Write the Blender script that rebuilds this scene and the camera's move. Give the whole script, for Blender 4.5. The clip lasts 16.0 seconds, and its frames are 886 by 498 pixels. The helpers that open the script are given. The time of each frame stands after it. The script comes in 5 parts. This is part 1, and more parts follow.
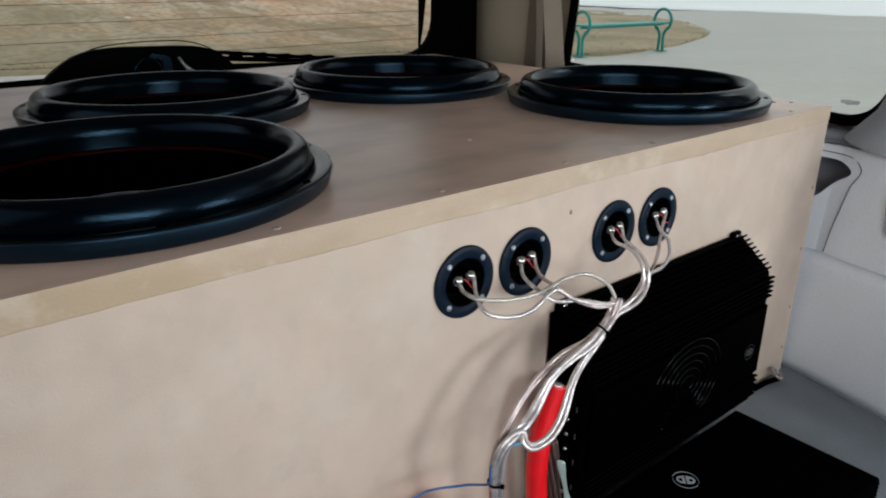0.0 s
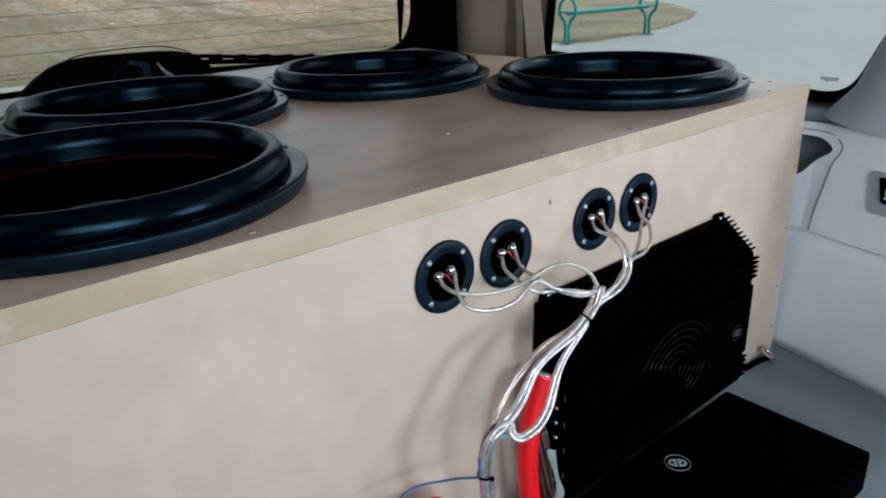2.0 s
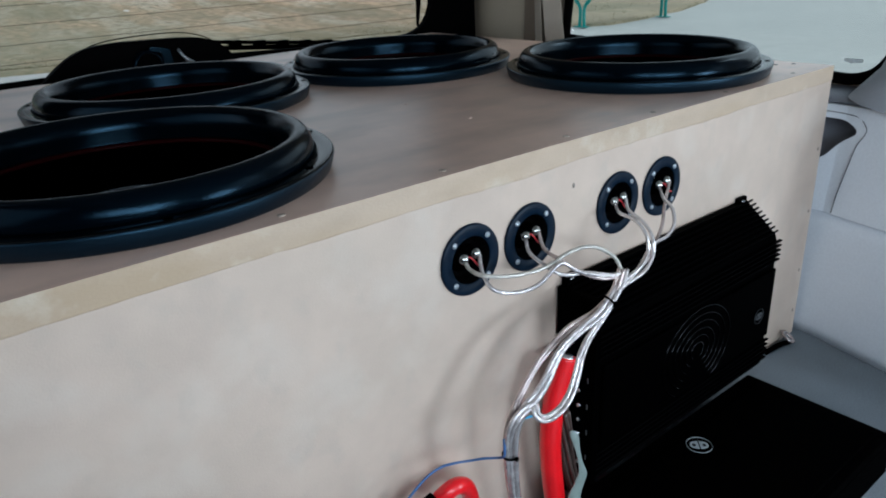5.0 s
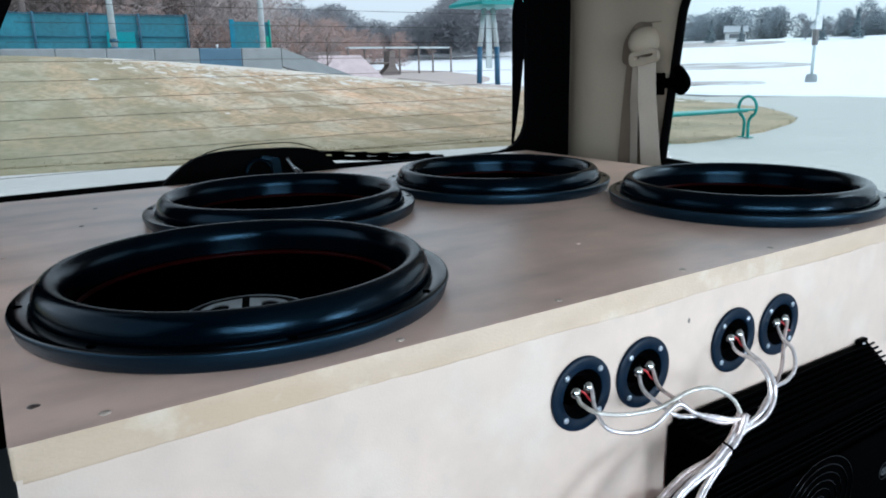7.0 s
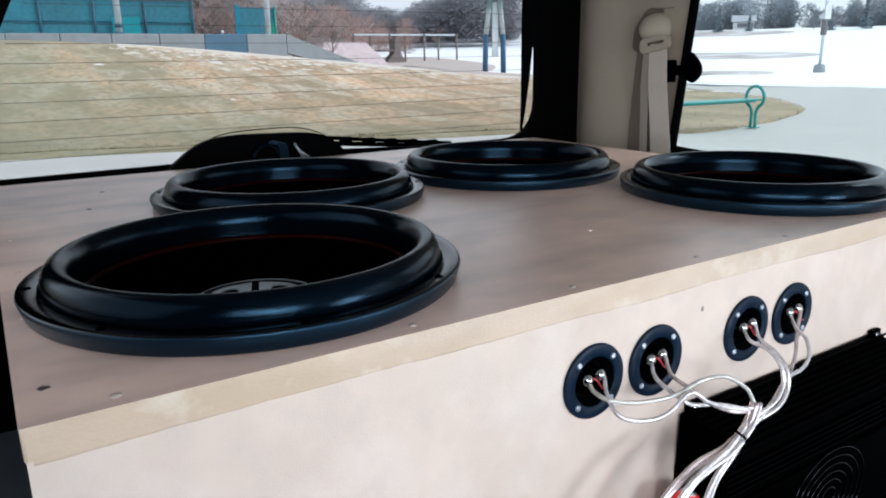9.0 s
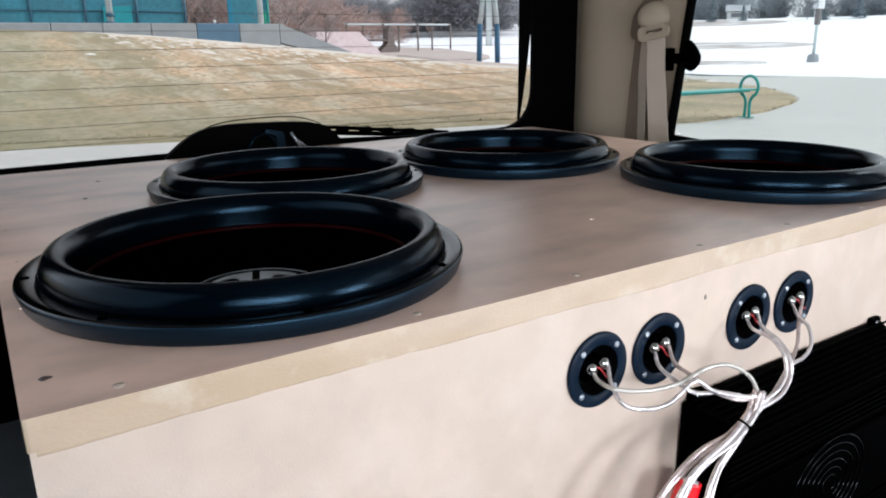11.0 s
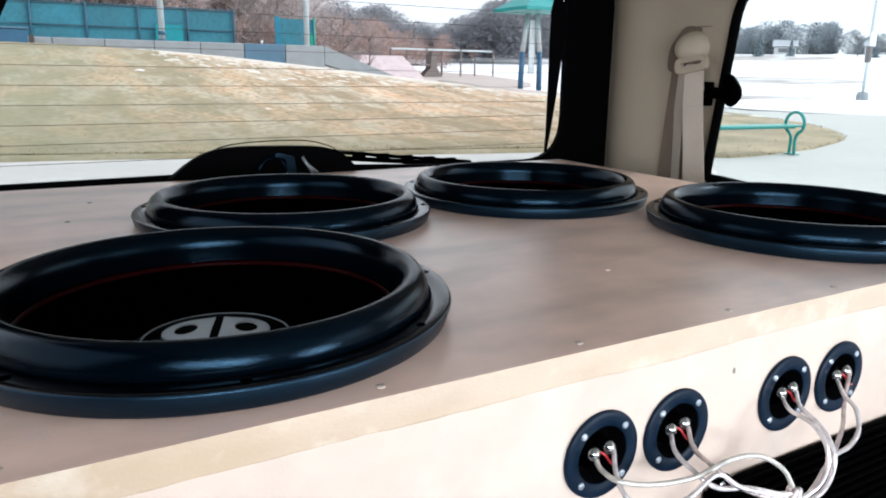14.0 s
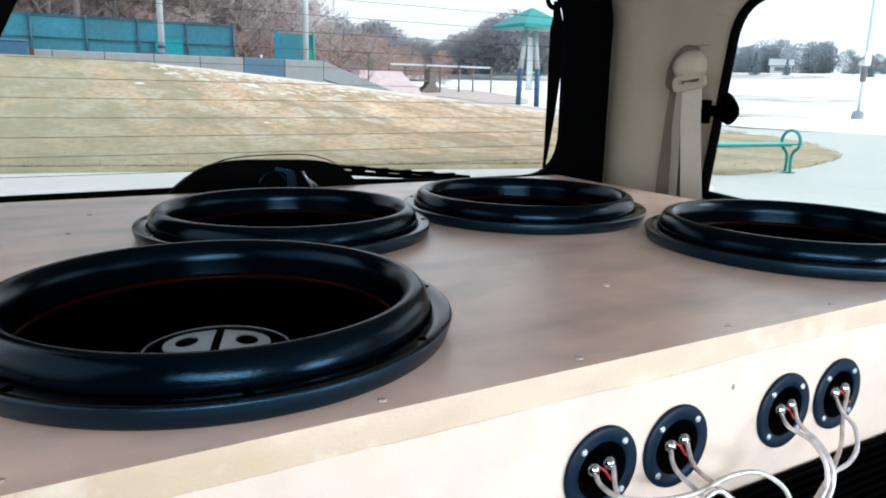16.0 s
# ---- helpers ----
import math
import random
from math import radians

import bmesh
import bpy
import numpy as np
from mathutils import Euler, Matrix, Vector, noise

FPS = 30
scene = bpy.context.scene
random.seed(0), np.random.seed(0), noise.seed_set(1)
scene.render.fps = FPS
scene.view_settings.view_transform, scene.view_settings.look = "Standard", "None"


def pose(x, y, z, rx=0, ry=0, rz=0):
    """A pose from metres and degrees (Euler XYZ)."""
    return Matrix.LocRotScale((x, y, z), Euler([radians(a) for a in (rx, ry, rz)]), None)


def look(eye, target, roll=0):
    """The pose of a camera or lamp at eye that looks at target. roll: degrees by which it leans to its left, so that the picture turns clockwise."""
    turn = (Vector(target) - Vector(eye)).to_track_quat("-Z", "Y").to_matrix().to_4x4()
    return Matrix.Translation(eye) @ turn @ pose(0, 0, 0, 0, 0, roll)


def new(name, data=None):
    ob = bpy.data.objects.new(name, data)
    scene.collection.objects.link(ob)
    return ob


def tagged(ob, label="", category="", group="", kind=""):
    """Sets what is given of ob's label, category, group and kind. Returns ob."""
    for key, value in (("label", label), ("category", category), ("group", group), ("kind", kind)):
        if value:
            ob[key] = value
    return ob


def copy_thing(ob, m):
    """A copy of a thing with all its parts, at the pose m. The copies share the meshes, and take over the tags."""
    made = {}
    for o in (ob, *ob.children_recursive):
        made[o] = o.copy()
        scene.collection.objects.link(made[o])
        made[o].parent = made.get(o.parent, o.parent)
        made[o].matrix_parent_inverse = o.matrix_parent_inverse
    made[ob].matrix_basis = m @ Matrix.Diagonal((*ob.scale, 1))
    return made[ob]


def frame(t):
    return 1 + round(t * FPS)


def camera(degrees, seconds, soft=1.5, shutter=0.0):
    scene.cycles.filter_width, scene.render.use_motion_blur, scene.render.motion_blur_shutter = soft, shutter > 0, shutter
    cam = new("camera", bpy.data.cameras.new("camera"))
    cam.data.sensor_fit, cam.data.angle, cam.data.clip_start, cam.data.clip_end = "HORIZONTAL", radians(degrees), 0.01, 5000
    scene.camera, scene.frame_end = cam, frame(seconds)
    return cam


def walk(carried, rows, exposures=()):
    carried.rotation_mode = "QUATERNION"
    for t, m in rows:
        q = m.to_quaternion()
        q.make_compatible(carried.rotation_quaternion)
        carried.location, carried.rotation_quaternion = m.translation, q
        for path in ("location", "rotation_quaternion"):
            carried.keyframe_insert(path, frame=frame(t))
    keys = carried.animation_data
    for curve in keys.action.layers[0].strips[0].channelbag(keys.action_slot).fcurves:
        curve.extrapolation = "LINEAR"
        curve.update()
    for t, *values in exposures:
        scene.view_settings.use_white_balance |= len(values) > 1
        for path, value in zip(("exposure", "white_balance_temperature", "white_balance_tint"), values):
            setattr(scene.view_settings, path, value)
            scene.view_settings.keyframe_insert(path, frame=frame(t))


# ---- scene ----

# ---------------------------------------------------------------- camera
cam = camera(63.35, 16.0, soft=1.9, shutter=0.4)
PATH = [
    (0.0, (-0.3435, -0.4128, 1.0602), (0.2469, 0.311, 0.7033), 0.1),
    (0.5, (-0.3264, -0.42, 1.0558), (0.2731, 0.2921, 0.6904), -0.65),
    (1.0, (-0.3238, -0.4163, 1.0542), (0.2718, 0.2957, 0.6823), -1.37),
    (1.5, (-0.3233, -0.4181, 1.0548), (0.2743, 0.2901, 0.6789), -1.81),
    (2.0, (-0.3325, -0.4219, 1.0625), (0.259, 0.2963, 0.696), -2.38),
    (2.5, (-0.3406, -0.4183, 1.0628), (0.2391, 0.307, 0.6916), -2.51),
    (3.0, (-0.3428, -0.4161, 1.0618), (0.2363, 0.3078, 0.6867), -2.31),
    (5.5, (-0.3433, -0.4205, 1.0628), (0.2208, 0.3092, 0.6764), -3.5),
    (6.0, (-0.347, -0.4195, 1.0703), (0.2028, 0.3366, 0.7148), -4.39),
    (6.5, (-0.3628, -0.4024, 1.0775), (0.1795, 0.3998, 0.8277), -2.5),
    (7.0, (-0.3639, -0.389, 1.0782), (0.1609, 0.4267, 0.8348), -1.25),
    (7.5, (-0.3641, -0.3859, 1.0759), (0.1606, 0.428, 0.8264), -1.02),
    (8.0, (-0.3664, -0.3835, 1.0737), (0.1531, 0.4337, 0.8242), -0.61),
    (8.5, (-0.3659, -0.3816, 1.074), (0.1513, 0.4355, 0.8191), -0.84),
    (11.0, (-0.37, -0.3736, 1.0713), (0.1526, 0.4345, 0.7996), -0.85),
    (11.5, (-0.3522, -0.3482, 1.0542), (0.2011, 0.4362, 0.7739), -0.86),
    (11.8, (-0.3228, -0.3049, 1.0643), (0.2499, 0.4606, 0.7709), 1.53),
    (12.0, (-0.315, -0.283, 1.0542), (0.2856, 0.4598, 0.7584), 3.74),
    (12.2, (-0.2986, -0.2937, 1.0656), (0.2479, 0.4936, 0.7801), 3.01),
    (12.3, (-0.2954, -0.3037, 1.0753), (0.2571, 0.4846, 0.8043), 1.77),
    (12.5, (-0.2916, -0.3254, 1.0978), (0.2346, 0.4794, 0.8228), -2.15),
    (13.0, (-0.299, -0.3132, 1.0657), (0.2147, 0.5124, 0.8323), 0.6),
    (13.5, (-0.289, -0.3238, 1.0714), (0.2356, 0.4956, 0.8403), 1.01),
    (14.0, (-0.2984, -0.3258, 1.0715), (0.1876, 0.5148, 0.8323), 0.87),
    (14.5, (-0.3008, -0.3244, 1.0718), (0.182, 0.5203, 0.8406), 0.99),
    (15.0, (-0.3069, -0.326, 1.0748), (0.176, 0.5208, 0.8517), 1.28),
    (15.5, (-0.3034, -0.325, 1.0718), (0.1804, 0.5218, 0.8507), 1.18),
    (16.0, (-0.3024, -0.3267, 1.0719), (0.1893, 0.5161, 0.8529), 1.35),
]
walk(cam, [(t, look(eye, target, roll)) for t, eye, target, roll in PATH],
     exposures=[(0.0, -0.15, 6500, 10), (1.0, -0.1, 6250, 7), (2.0, -0.03, 5900, 4), (5.5, -0.1, 5600, 5), (6.0, -0.15, 5600, 5), (6.5, 0.25, 5550, 5), (7.0, 0.5, 5500, 5), (8.5, 0.55, 5700, 9),
                (11.0, 0.57, 6200, 13), (11.5, 0.54, 6150, 12), (12.0, 0.71, 6100, 12), (13.0, 0.93, 6100, 13), (16.0, 0.93, 5900, 8)])

# ---------------------------------------------------------------- world and light
world = bpy.data.worlds.new("overcast_sky")
scene.world = world
world.use_nodes = True
wn = world.node_tree
sky = wn.nodes.new("ShaderNodeTexSky")
sky.sky_type, sky.sun_disc = "NISHITA", False
sky.sun_elevation, sky.sun_rotation = radians(38), radians(120)
sky.air_density, sky.dust_density, sky.ozone_density = 1.0, 6.0, 1.0
pale = wn.nodes.new("ShaderNodeHueSaturation")
pale.inputs["Saturation"].default_value = 0.25
wn.links.new(sky.outputs[0], pale.inputs["Color"])
wn.links.new(pale.outputs[0], wn.nodes["Background"].inputs["Color"])
wn.nodes["Background"].inputs["Strength"].default_value = 0.20
# an even cloud cover over the clear sky
cloud, cover = wn.nodes.new("ShaderNodeBackground"), wn.nodes.new("ShaderNodeMixShader")
cloud.inputs["Color"].default_value, cloud.inputs["Strength"].default_value = (0.94, 0.98, 1.0, 1), 0.86
cover.inputs[0].default_value = 0.75
wn.links.new(wn.nodes["Background"].outputs[0], cover.inputs[1])
wn.links.new(cloud.outputs[0], cover.inputs[2])
wn.links.new(cover.outputs[0], wn.nodes["World Output"].inputs["Surface"])

sun = new("sun", bpy.data.lights.new("sun", "SUN"))
sun.data.energy, sun.data.angle, sun.data.color = 0.7, radians(20), (1.0, 0.97, 0.93)
sun.matrix_world = look((0, 0, 0), (-math.sin(radians(120)) * 0.78, -math.cos(radians(120)) * 0.78, -0.62))


def window_lamp(name, eye, target, width, height, watts):
    lamp = new(name, bpy.data.lights.new(name, "AREA"))
    lamp.data.shape, lamp.data.size, lamp.data.size_y, lamp.data.energy = "RECTANGLE", width, height, watts
    lamp.data.color = (0.90, 0.96, 1.0)
    lamp.matrix_world = look(eye, target)


window_lamp("daylight_in_open_door", (0.74, -1.30, 0.84), (0.0, 0.0, 0.62), 0.28, 0.26, 8.0)
window_lamp("daylight_in_windscreen", (-0.42, -2.2, 1.15), (0.1, 0.0, 0.8), 0.7, 0.5, 15.0)
window_lamp("daylight_in_door_glass", (-0.50, -1.25, 1.13), (0.6, -0.4, 0.70), 1.0, 0.3, 11.5)
# added fill lamp, out of view, lifts the left of the box top
window_lamp("fill_at_far_quarter_window", (-0.485, 0.36, 1.09), (0.0, 0.55, 0.90), 0.34, 0.26, 0.15)

# ---------------------------------------------------------------- materials


def material(name, color, rough=0.6, metal=0.0, vary=0.12, scale=30.0, coarse=3.0, bump=0.15, bump_scale=200.0,
             spec=0.5, second=None, stretch=(1, 1, 1), coat=0.0, tint=(1, 1, 1)):
    """A painted, moulded or grown surface with variation at two scales and a fine relief."""
    m = bpy.data.materials.new(name)
    m.use_nodes = True
    nt = m.node_tree
    bsdf = nt.nodes["Principled BSDF"]
    bsdf.inputs["Roughness"].default_value = rough
    bsdf.inputs["Metallic"].default_value = metal
    bsdf.inputs["Specular IOR Level"].default_value = spec
    bsdf.inputs["Coat Weight"].default_value = coat
    bsdf.inputs["Specular Tint"].default_value = (*tint, 1)
    coord = nt.nodes.new("ShaderNodeTexCoord")
    mapping = nt.nodes.new("ShaderNodeMapping")
    mapping.inputs["Scale"].default_value = stretch
    nt.links.new(coord.outputs["Object"], mapping.inputs["Vector"])

    def grain(size, detail):
        n = nt.nodes.new("ShaderNodeTexNoise")
        n.inputs["Scale"].default_value, n.inputs["Detail"].default_value = size, detail
        nt.links.new(mapping.outputs[0], n.inputs["Vector"])
        return n

    fine, broad = grain(scale, 6.0), grain(coarse, 3.0)
    both = nt.nodes.new("ShaderNodeMath")
    both.operation = "ADD"
    nt.links.new(fine.outputs[0], both.inputs[0])
    nt.links.new(broad.outputs[0], both.inputs[1])
    ramp = nt.nodes.new("ShaderNodeValToRGB")
    half = nt.nodes.new("ShaderNodeMapRange")
    half.inputs["From Min"].default_value, half.inputs["From Max"].default_value = 0.7, 1.3
    nt.links.new(both.outputs[0], half.inputs["Value"])
    nt.links.new(half.outputs[0], ramp.inputs["Fac"])
    low = second or tuple(c * (1 - vary) for c in color)
    high = tuple(min(1.0, c * (1 + vary)) for c in color)
    ramp.color_ramp.elements[0].color, ramp.color_ramp.elements[1].color = (*low, 1), (*high, 1)
    nt.links.new(ramp.outputs[0], bsdf.inputs["Base Color"])
    wear = nt.nodes.new("ShaderNodeMapRange")
    wear.inputs["From Min"].default_value, wear.inputs["From Max"].default_value = 0.3, 0.7
    wear.inputs["To Min"].default_value, wear.inputs["To Max"].default_value = rough * 0.85, min(1.0, rough * 1.15)
    nt.links.new(broad.outputs[0], wear.inputs["Value"])
    nt.links.new(wear.outputs[0], bsdf.inputs["Roughness"])
    if bump:
        relief = grain(bump_scale, 4.0)
        b = nt.nodes.new("ShaderNodeBump")
        b.inputs["Strength"].default_value, b.inputs["Distance"].default_value = bump, 0.002
        nt.links.new(relief.outputs[0], b.inputs["Height"])
        nt.links.new(b.outputs[0], bsdf.inputs["Normal"])
    return m


def glass_material(name, tint, gloss=0.06):
    m = bpy.data.materials.new(name)
    m.use_nodes = True
    nt = m.node_tree
    nt.nodes.remove(nt.nodes["Principled BSDF"])
    clear, shine, mix = (nt.nodes.new(k) for k in ("ShaderNodeBsdfTransparent", "ShaderNodeBsdfGlossy", "ShaderNodeMixShader"))
    clear.inputs["Color"].default_value = (*tint, 1)
    shine.inputs["Roughness"].default_value = 0.02
    mix.inputs[0].default_value = gloss
    nt.links.new(clear.outputs[0], mix.inputs[1])
    nt.links.new(shine.outputs[0], mix.inputs[2])
    nt.links.new(mix.outputs[0], nt.nodes["Material Output"].inputs["Surface"])
    return m


def streaked(m, color, stretch, size, lo, hi, amount, detail=3.0):
    """Lay stains or wipe marks of another colour over a material."""
    nt = m.node_tree
    bsdf = nt.nodes["Principled BSDF"]
    under = bsdf.inputs["Base Color"].links[0].from_socket
    coord, mapping, n = (nt.nodes.new(k) for k in ("ShaderNodeTexCoord", "ShaderNodeMapping", "ShaderNodeTexNoise"))
    mapping.inputs["Scale"].default_value = stretch
    mapping.inputs["Location"].default_value = (1.7, 0.4, 2.9)
    n.inputs["Scale"].default_value, n.inputs["Detail"].default_value = size, detail
    span = nt.nodes.new("ShaderNodeMapRange")
    span.inputs["From Min"].default_value, span.inputs["From Max"].default_value, span.inputs["To Max"].default_value = lo, hi, amount
    mix = nt.nodes.new("ShaderNodeMix")
    mix.data_type = "RGBA"
    nt.links.new(coord.outputs["Object"], mapping.inputs["Vector"])
    nt.links.new(mapping.outputs[0], n.inputs["Vector"])
    nt.links.new(n.outputs[0], span.inputs["Value"])
    nt.links.new(span.outputs[0], mix.inputs[0])
    nt.links.new(under, mix.inputs[6])
    mix.inputs[7].default_value = (*color, 1)
    nt.links.new(mix.outputs[2], bsdf.inputs["Base Color"])
    return m


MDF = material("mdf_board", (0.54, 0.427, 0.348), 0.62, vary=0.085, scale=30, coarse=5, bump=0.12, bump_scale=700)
# top board's colour is raised in place of the window light it lacks
MDF_TOP_LIT = material("mdf_top_lit", (0.77, 0.54, 0.43), 0.34, spec=0.8, vary=0.15, scale=22, coarse=4, bump=0.10, bump_scale=600)
MDF_EDGE = material("mdf_cut_edge", (0.50, 0.385, 0.285), 0.75, vary=0.09, scale=40, coarse=9, bump=0.25, bump_scale=500, stretch=(0.6, 1, 1.2))
streaked(MDF, (0.47, 0.385, 0.305), (1.0, 1.0, 2.6), 4.5, 0.46, 0.72, 0.35, 5.0)
streaked(MDF, (0.62, 0.55, 0.48), (1.0, 1.0, 1.0), 16.0, 0.54, 0.68, 0.28, 6.0)
streaked(MDF, (0.44, 0.375, 0.315), (1.0, 1.0, 0.8), 38.0, 0.56, 0.74, 0.4, 7.0)
streaked(MDF_TOP_LIT, (0.38, 0.265, 0.20), (0.7, 2.2, 1.0), 7.0, 0.48, 0.72, 0.7, 5.0)
streaked(MDF_TOP_LIT, (0.52, 0.44, 0.39), (1.0, 1.0, 1.0), 28.0, 0.60, 0.75, 0.4, 6.0)
streaked(MDF_EDGE, (0.42, 0.31, 0.20), (0.5, 1.0, 1.6), 11.0, 0.46, 0.70, 0.8, 6.0)
streaked(MDF_EDGE, (0.62, 0.54, 0.44), (1.0, 1.0, 1.0), 30.0, 0.56, 0.70, 0.5, 6.0)
MDF_TOP_LIT.node_tree.nodes["Principled BSDF"].inputs["Coat Weight"].default_value = 0.75
MDF_TOP_LIT.node_tree.nodes["Principled BSDF"].inputs["Coat Roughness"].default_value = 0.42
FILLER = material("wood_filler", (0.45, 0.365, 0.30), 0.8, scale=300)
# bluish sky sheen is put into the base and specular tint of both rubbers
RUBBER = material("surround_rubber", (0.0004, 0.0012, 0.0024), 0.15, spec=0.13, tint=(0.32, 0.66, 1.0), vary=0.2, scale=60, bump=0.08, bump_scale=900)
GASKET = material("gasket_rubber", (0.0008, 0.0028, 0.0058), 0.32, spec=0.40, tint=(0.32, 0.66, 1.0), vary=0.2, scale=80, bump=0.15, bump_scale=900)
LEDGE = material("smooth_gasket_top", (0.0003, 0.0006, 0.0010), 0.13, spec=0.30, vary=0.2, scale=80, bump=0.05, bump_scale=900)
CONE = material("paper_cone", (0.0002, 0.0002, 0.00025), 0.8, spec=0.0, vary=0.3, scale=50, bump=0.2, bump_scale=300)
BLACK_PLASTIC = material("black_plastic", (0.0003, 0.0003, 0.00035), 0.45, vary=0.2, scale=120, bump=0.1, spec=0.002)
FLANGE = material("terminal_plastic", (0.0022, 0.0090, 0.0205), 0.42, spec=0.14, vary=0.2, scale=140, bump=0.1)
BLACK_TRIM = material("black_trim", (0.0010, 0.0010, 0.0012), 0.75, spec=0.02, vary=0.2, scale=90)
ANODISED = material("black_anodised", (0.0003, 0.0003, 0.00035), 0.4, metal=0.0, vary=0.2, scale=90, bump=0.05, spec=0.003)
FIN_METAL = material("shinier_fin_metal", (0.0005, 0.0005, 0.0006), 0.32, vary=0.2, scale=90, bump=0.05, spec=0.005)
GRILLE = material("grille_wire", (0.010, 0.010, 0.011), 0.10, metal=1.0, vary=0.2, scale=90, bump=0.0)
STEEL = material("zinc_steel", (0.62, 0.62, 0.64), 0.28, metal=1.0, vary=0.1, scale=400, bump=0.02)
ZINC = material("dull_zinc", (0.42, 0.46, 0.50), 0.35, metal=0.8, vary=0.25, scale=600, bump=0.2, bump_scale=1500)
CHROME = material("chromed_brass", (0.40, 0.40, 0.385), 0.14, metal=1.0, vary=0.1, scale=300, bump=0.0)
RED_COLLAR = material("red_collar", (0.36, 0.015, 0.020), 0.4, scale=200)
RED_JACKET = material("red_cable_jacket", (0.78, 0.006, 0.012), 0.30, vary=0.1, scale=60, bump=0.05, coat=0.3)
BLUE_JACKET = material("blue_cable_jacket", (0.035, 0.10, 0.26), 0.35, vary=0.5, scale=60)
BROWN_JACKET = material("copper_in_smoked_jacket", (0.075, 0.052, 0.045), 0.3, vary=0.3, scale=300, stretch=(1, 1, 0.3))
CLEAR_JACKET = material("clear_jacket_tinned", (0.60, 0.555, 0.55), 0.16, metal=0.62, vary=0.40, scale=160, bump=0.5, bump_scale=380, coat=0.9)
COPPER_JACKET = material("clear_jacket_copper", (0.52, 0.43, 0.405), 0.16, metal=0.62, vary=0.40, scale=160, bump=0.5, bump_scale=380, coat=0.9)
CYAN_JACKET = material("light_blue_jacket", (0.06, 0.34, 0.60), 0.35, scale=60)
FILM = material("pale_plastic_film", (0.24, 0.29, 0.27), 0.25, vary=0.12, scale=120, bump=0.2, coat=0.4)
DULL_JACKET = material("taupe_clear_jacket", (0.46, 0.43, 0.385), 0.24, metal=0.3, vary=0.3, scale=160, bump=0.4, bump_scale=380, coat=0.6)
TRIM_GREY = material("grey_trim_plastic", (0.74, 0.765, 0.815), 0.6, vary=0.05, scale=300, coarse=4, bump=0.25, bump_scale=1400)
# brown for the shade behind the belt, and for the adjuster joint
GAP_SHADE = material("brown_gap_shade", (0.14, 0.105, 0.075), 0.9)
SMEAR = material("dried_dirt", (0.62, 0.66, 0.66), 0.9, vary=0.4, scale=150)
HEATER = material("heater_print", (0.035, 0.022, 0.015), 0.8)
SCREW = material("dull_screw", (0.20, 0.17, 0.145), 0.6)
JOINT = material("panel_gap", (0.10, 0.10, 0.11), 0.8)
TRIM_MID = material("grey_pillar_plastic", (0.31, 0.325, 0.36), 0.6, vary=0.05, scale=300, coarse=4, bump=0.25, bump_scale=1400)
# trim plastic darkened to carry the shade on the sill and in the pocket
TRIM_SHADE = material("shaded_trim_plastic", (0.17, 0.18, 0.21), 0.6, vary=0.05, scale=300, bump=0.25, bump_scale=1400)
TRIM_BEIGE = material("beige_trim_plastic", (0.37, 0.305, 0.225), 0.6, vary=0.05, scale=300, coarse=4, bump=0.2, bump_scale=1400)
HEADLINER = material("headliner_cloth", (0.36, 0.35, 0.33), 0.95, vary=0.06, scale=500, bump=0.3, bump_scale=1500)
CARPET = material("grey_carpet", (0.165, 0.188, 0.212), 0.95, vary=0.25, scale=500, coarse=8, bump=0.8, bump_scale=900)
WEBBING = material("belt_webbing", (0.54, 0.465, 0.38), 0.8, vary=0.08, scale=200, bump=0.5, bump_scale=900, stretch=(1, 1, 4))
WHITE_INK = material("white_ink", (0.75, 0.76, 0.77), 0.5, vary=0.05)
DIM_INK = material("dim_grey_ink", (0.045, 0.047, 0.05), 0.4, vary=0.2)
SILVER_INK = material("silver_ink", (0.30, 0.325, 0.34), 0.40, vary=0.1)
RED_INK = material("red_stitch", (0.012, 0.0003, 0.0006), 0.35, spec=0.03)
GLASS = glass_material("window_glass", (0.93, 0.96, 0.95), 0.012)
GREEN_GLASS = glass_material("tinted_rear_glass", (0.90, 0.905, 0.90), 0.0)
CONCRETE = material("pale_concrete", (0.44, 0.435, 0.41), 0.85, vary=0.10, scale=6, coarse=0.5, bump=0.3, bump_scale=60)
WALL_CONCRETE = material("barrier_concrete", (0.29, 0.315, 0.33), 0.85, vary=0.12, scale=4, coarse=0.6, bump=0.3, bump_scale=40)
WALL_BLUE = material("blue_painted_barrier", (0.09, 0.17, 0.25), 0.7, vary=0.1, scale=4, coarse=0.6)
DRY_GRASS = material("dry_grass", (0.66, 0.425, 0.27), 0.95, vary=0.22, scale=9, coarse=0.7, bump=1.0, bump_scale=30, second=(0.28, 0.215, 0.13), stretch=(1, 0.6, 1))
streaked(DRY_GRASS, (0.24, 0.19, 0.11), (1.0, 0.35, 1.0), 0.8, 0.44, 0.58, 0.70, 4.0)
streaked(DRY_GRASS, (0.66, 0.585, 0.46), (1.0, 0.35, 1.0), 1.9, 0.46, 0.63, 0.60, 5.0)
streaked(DRY_GRASS, (0.21, 0.155, 0.09), (1.0, 0.6, 1.0), 9.0, 0.46, 0.64, 0.70, 6.0)


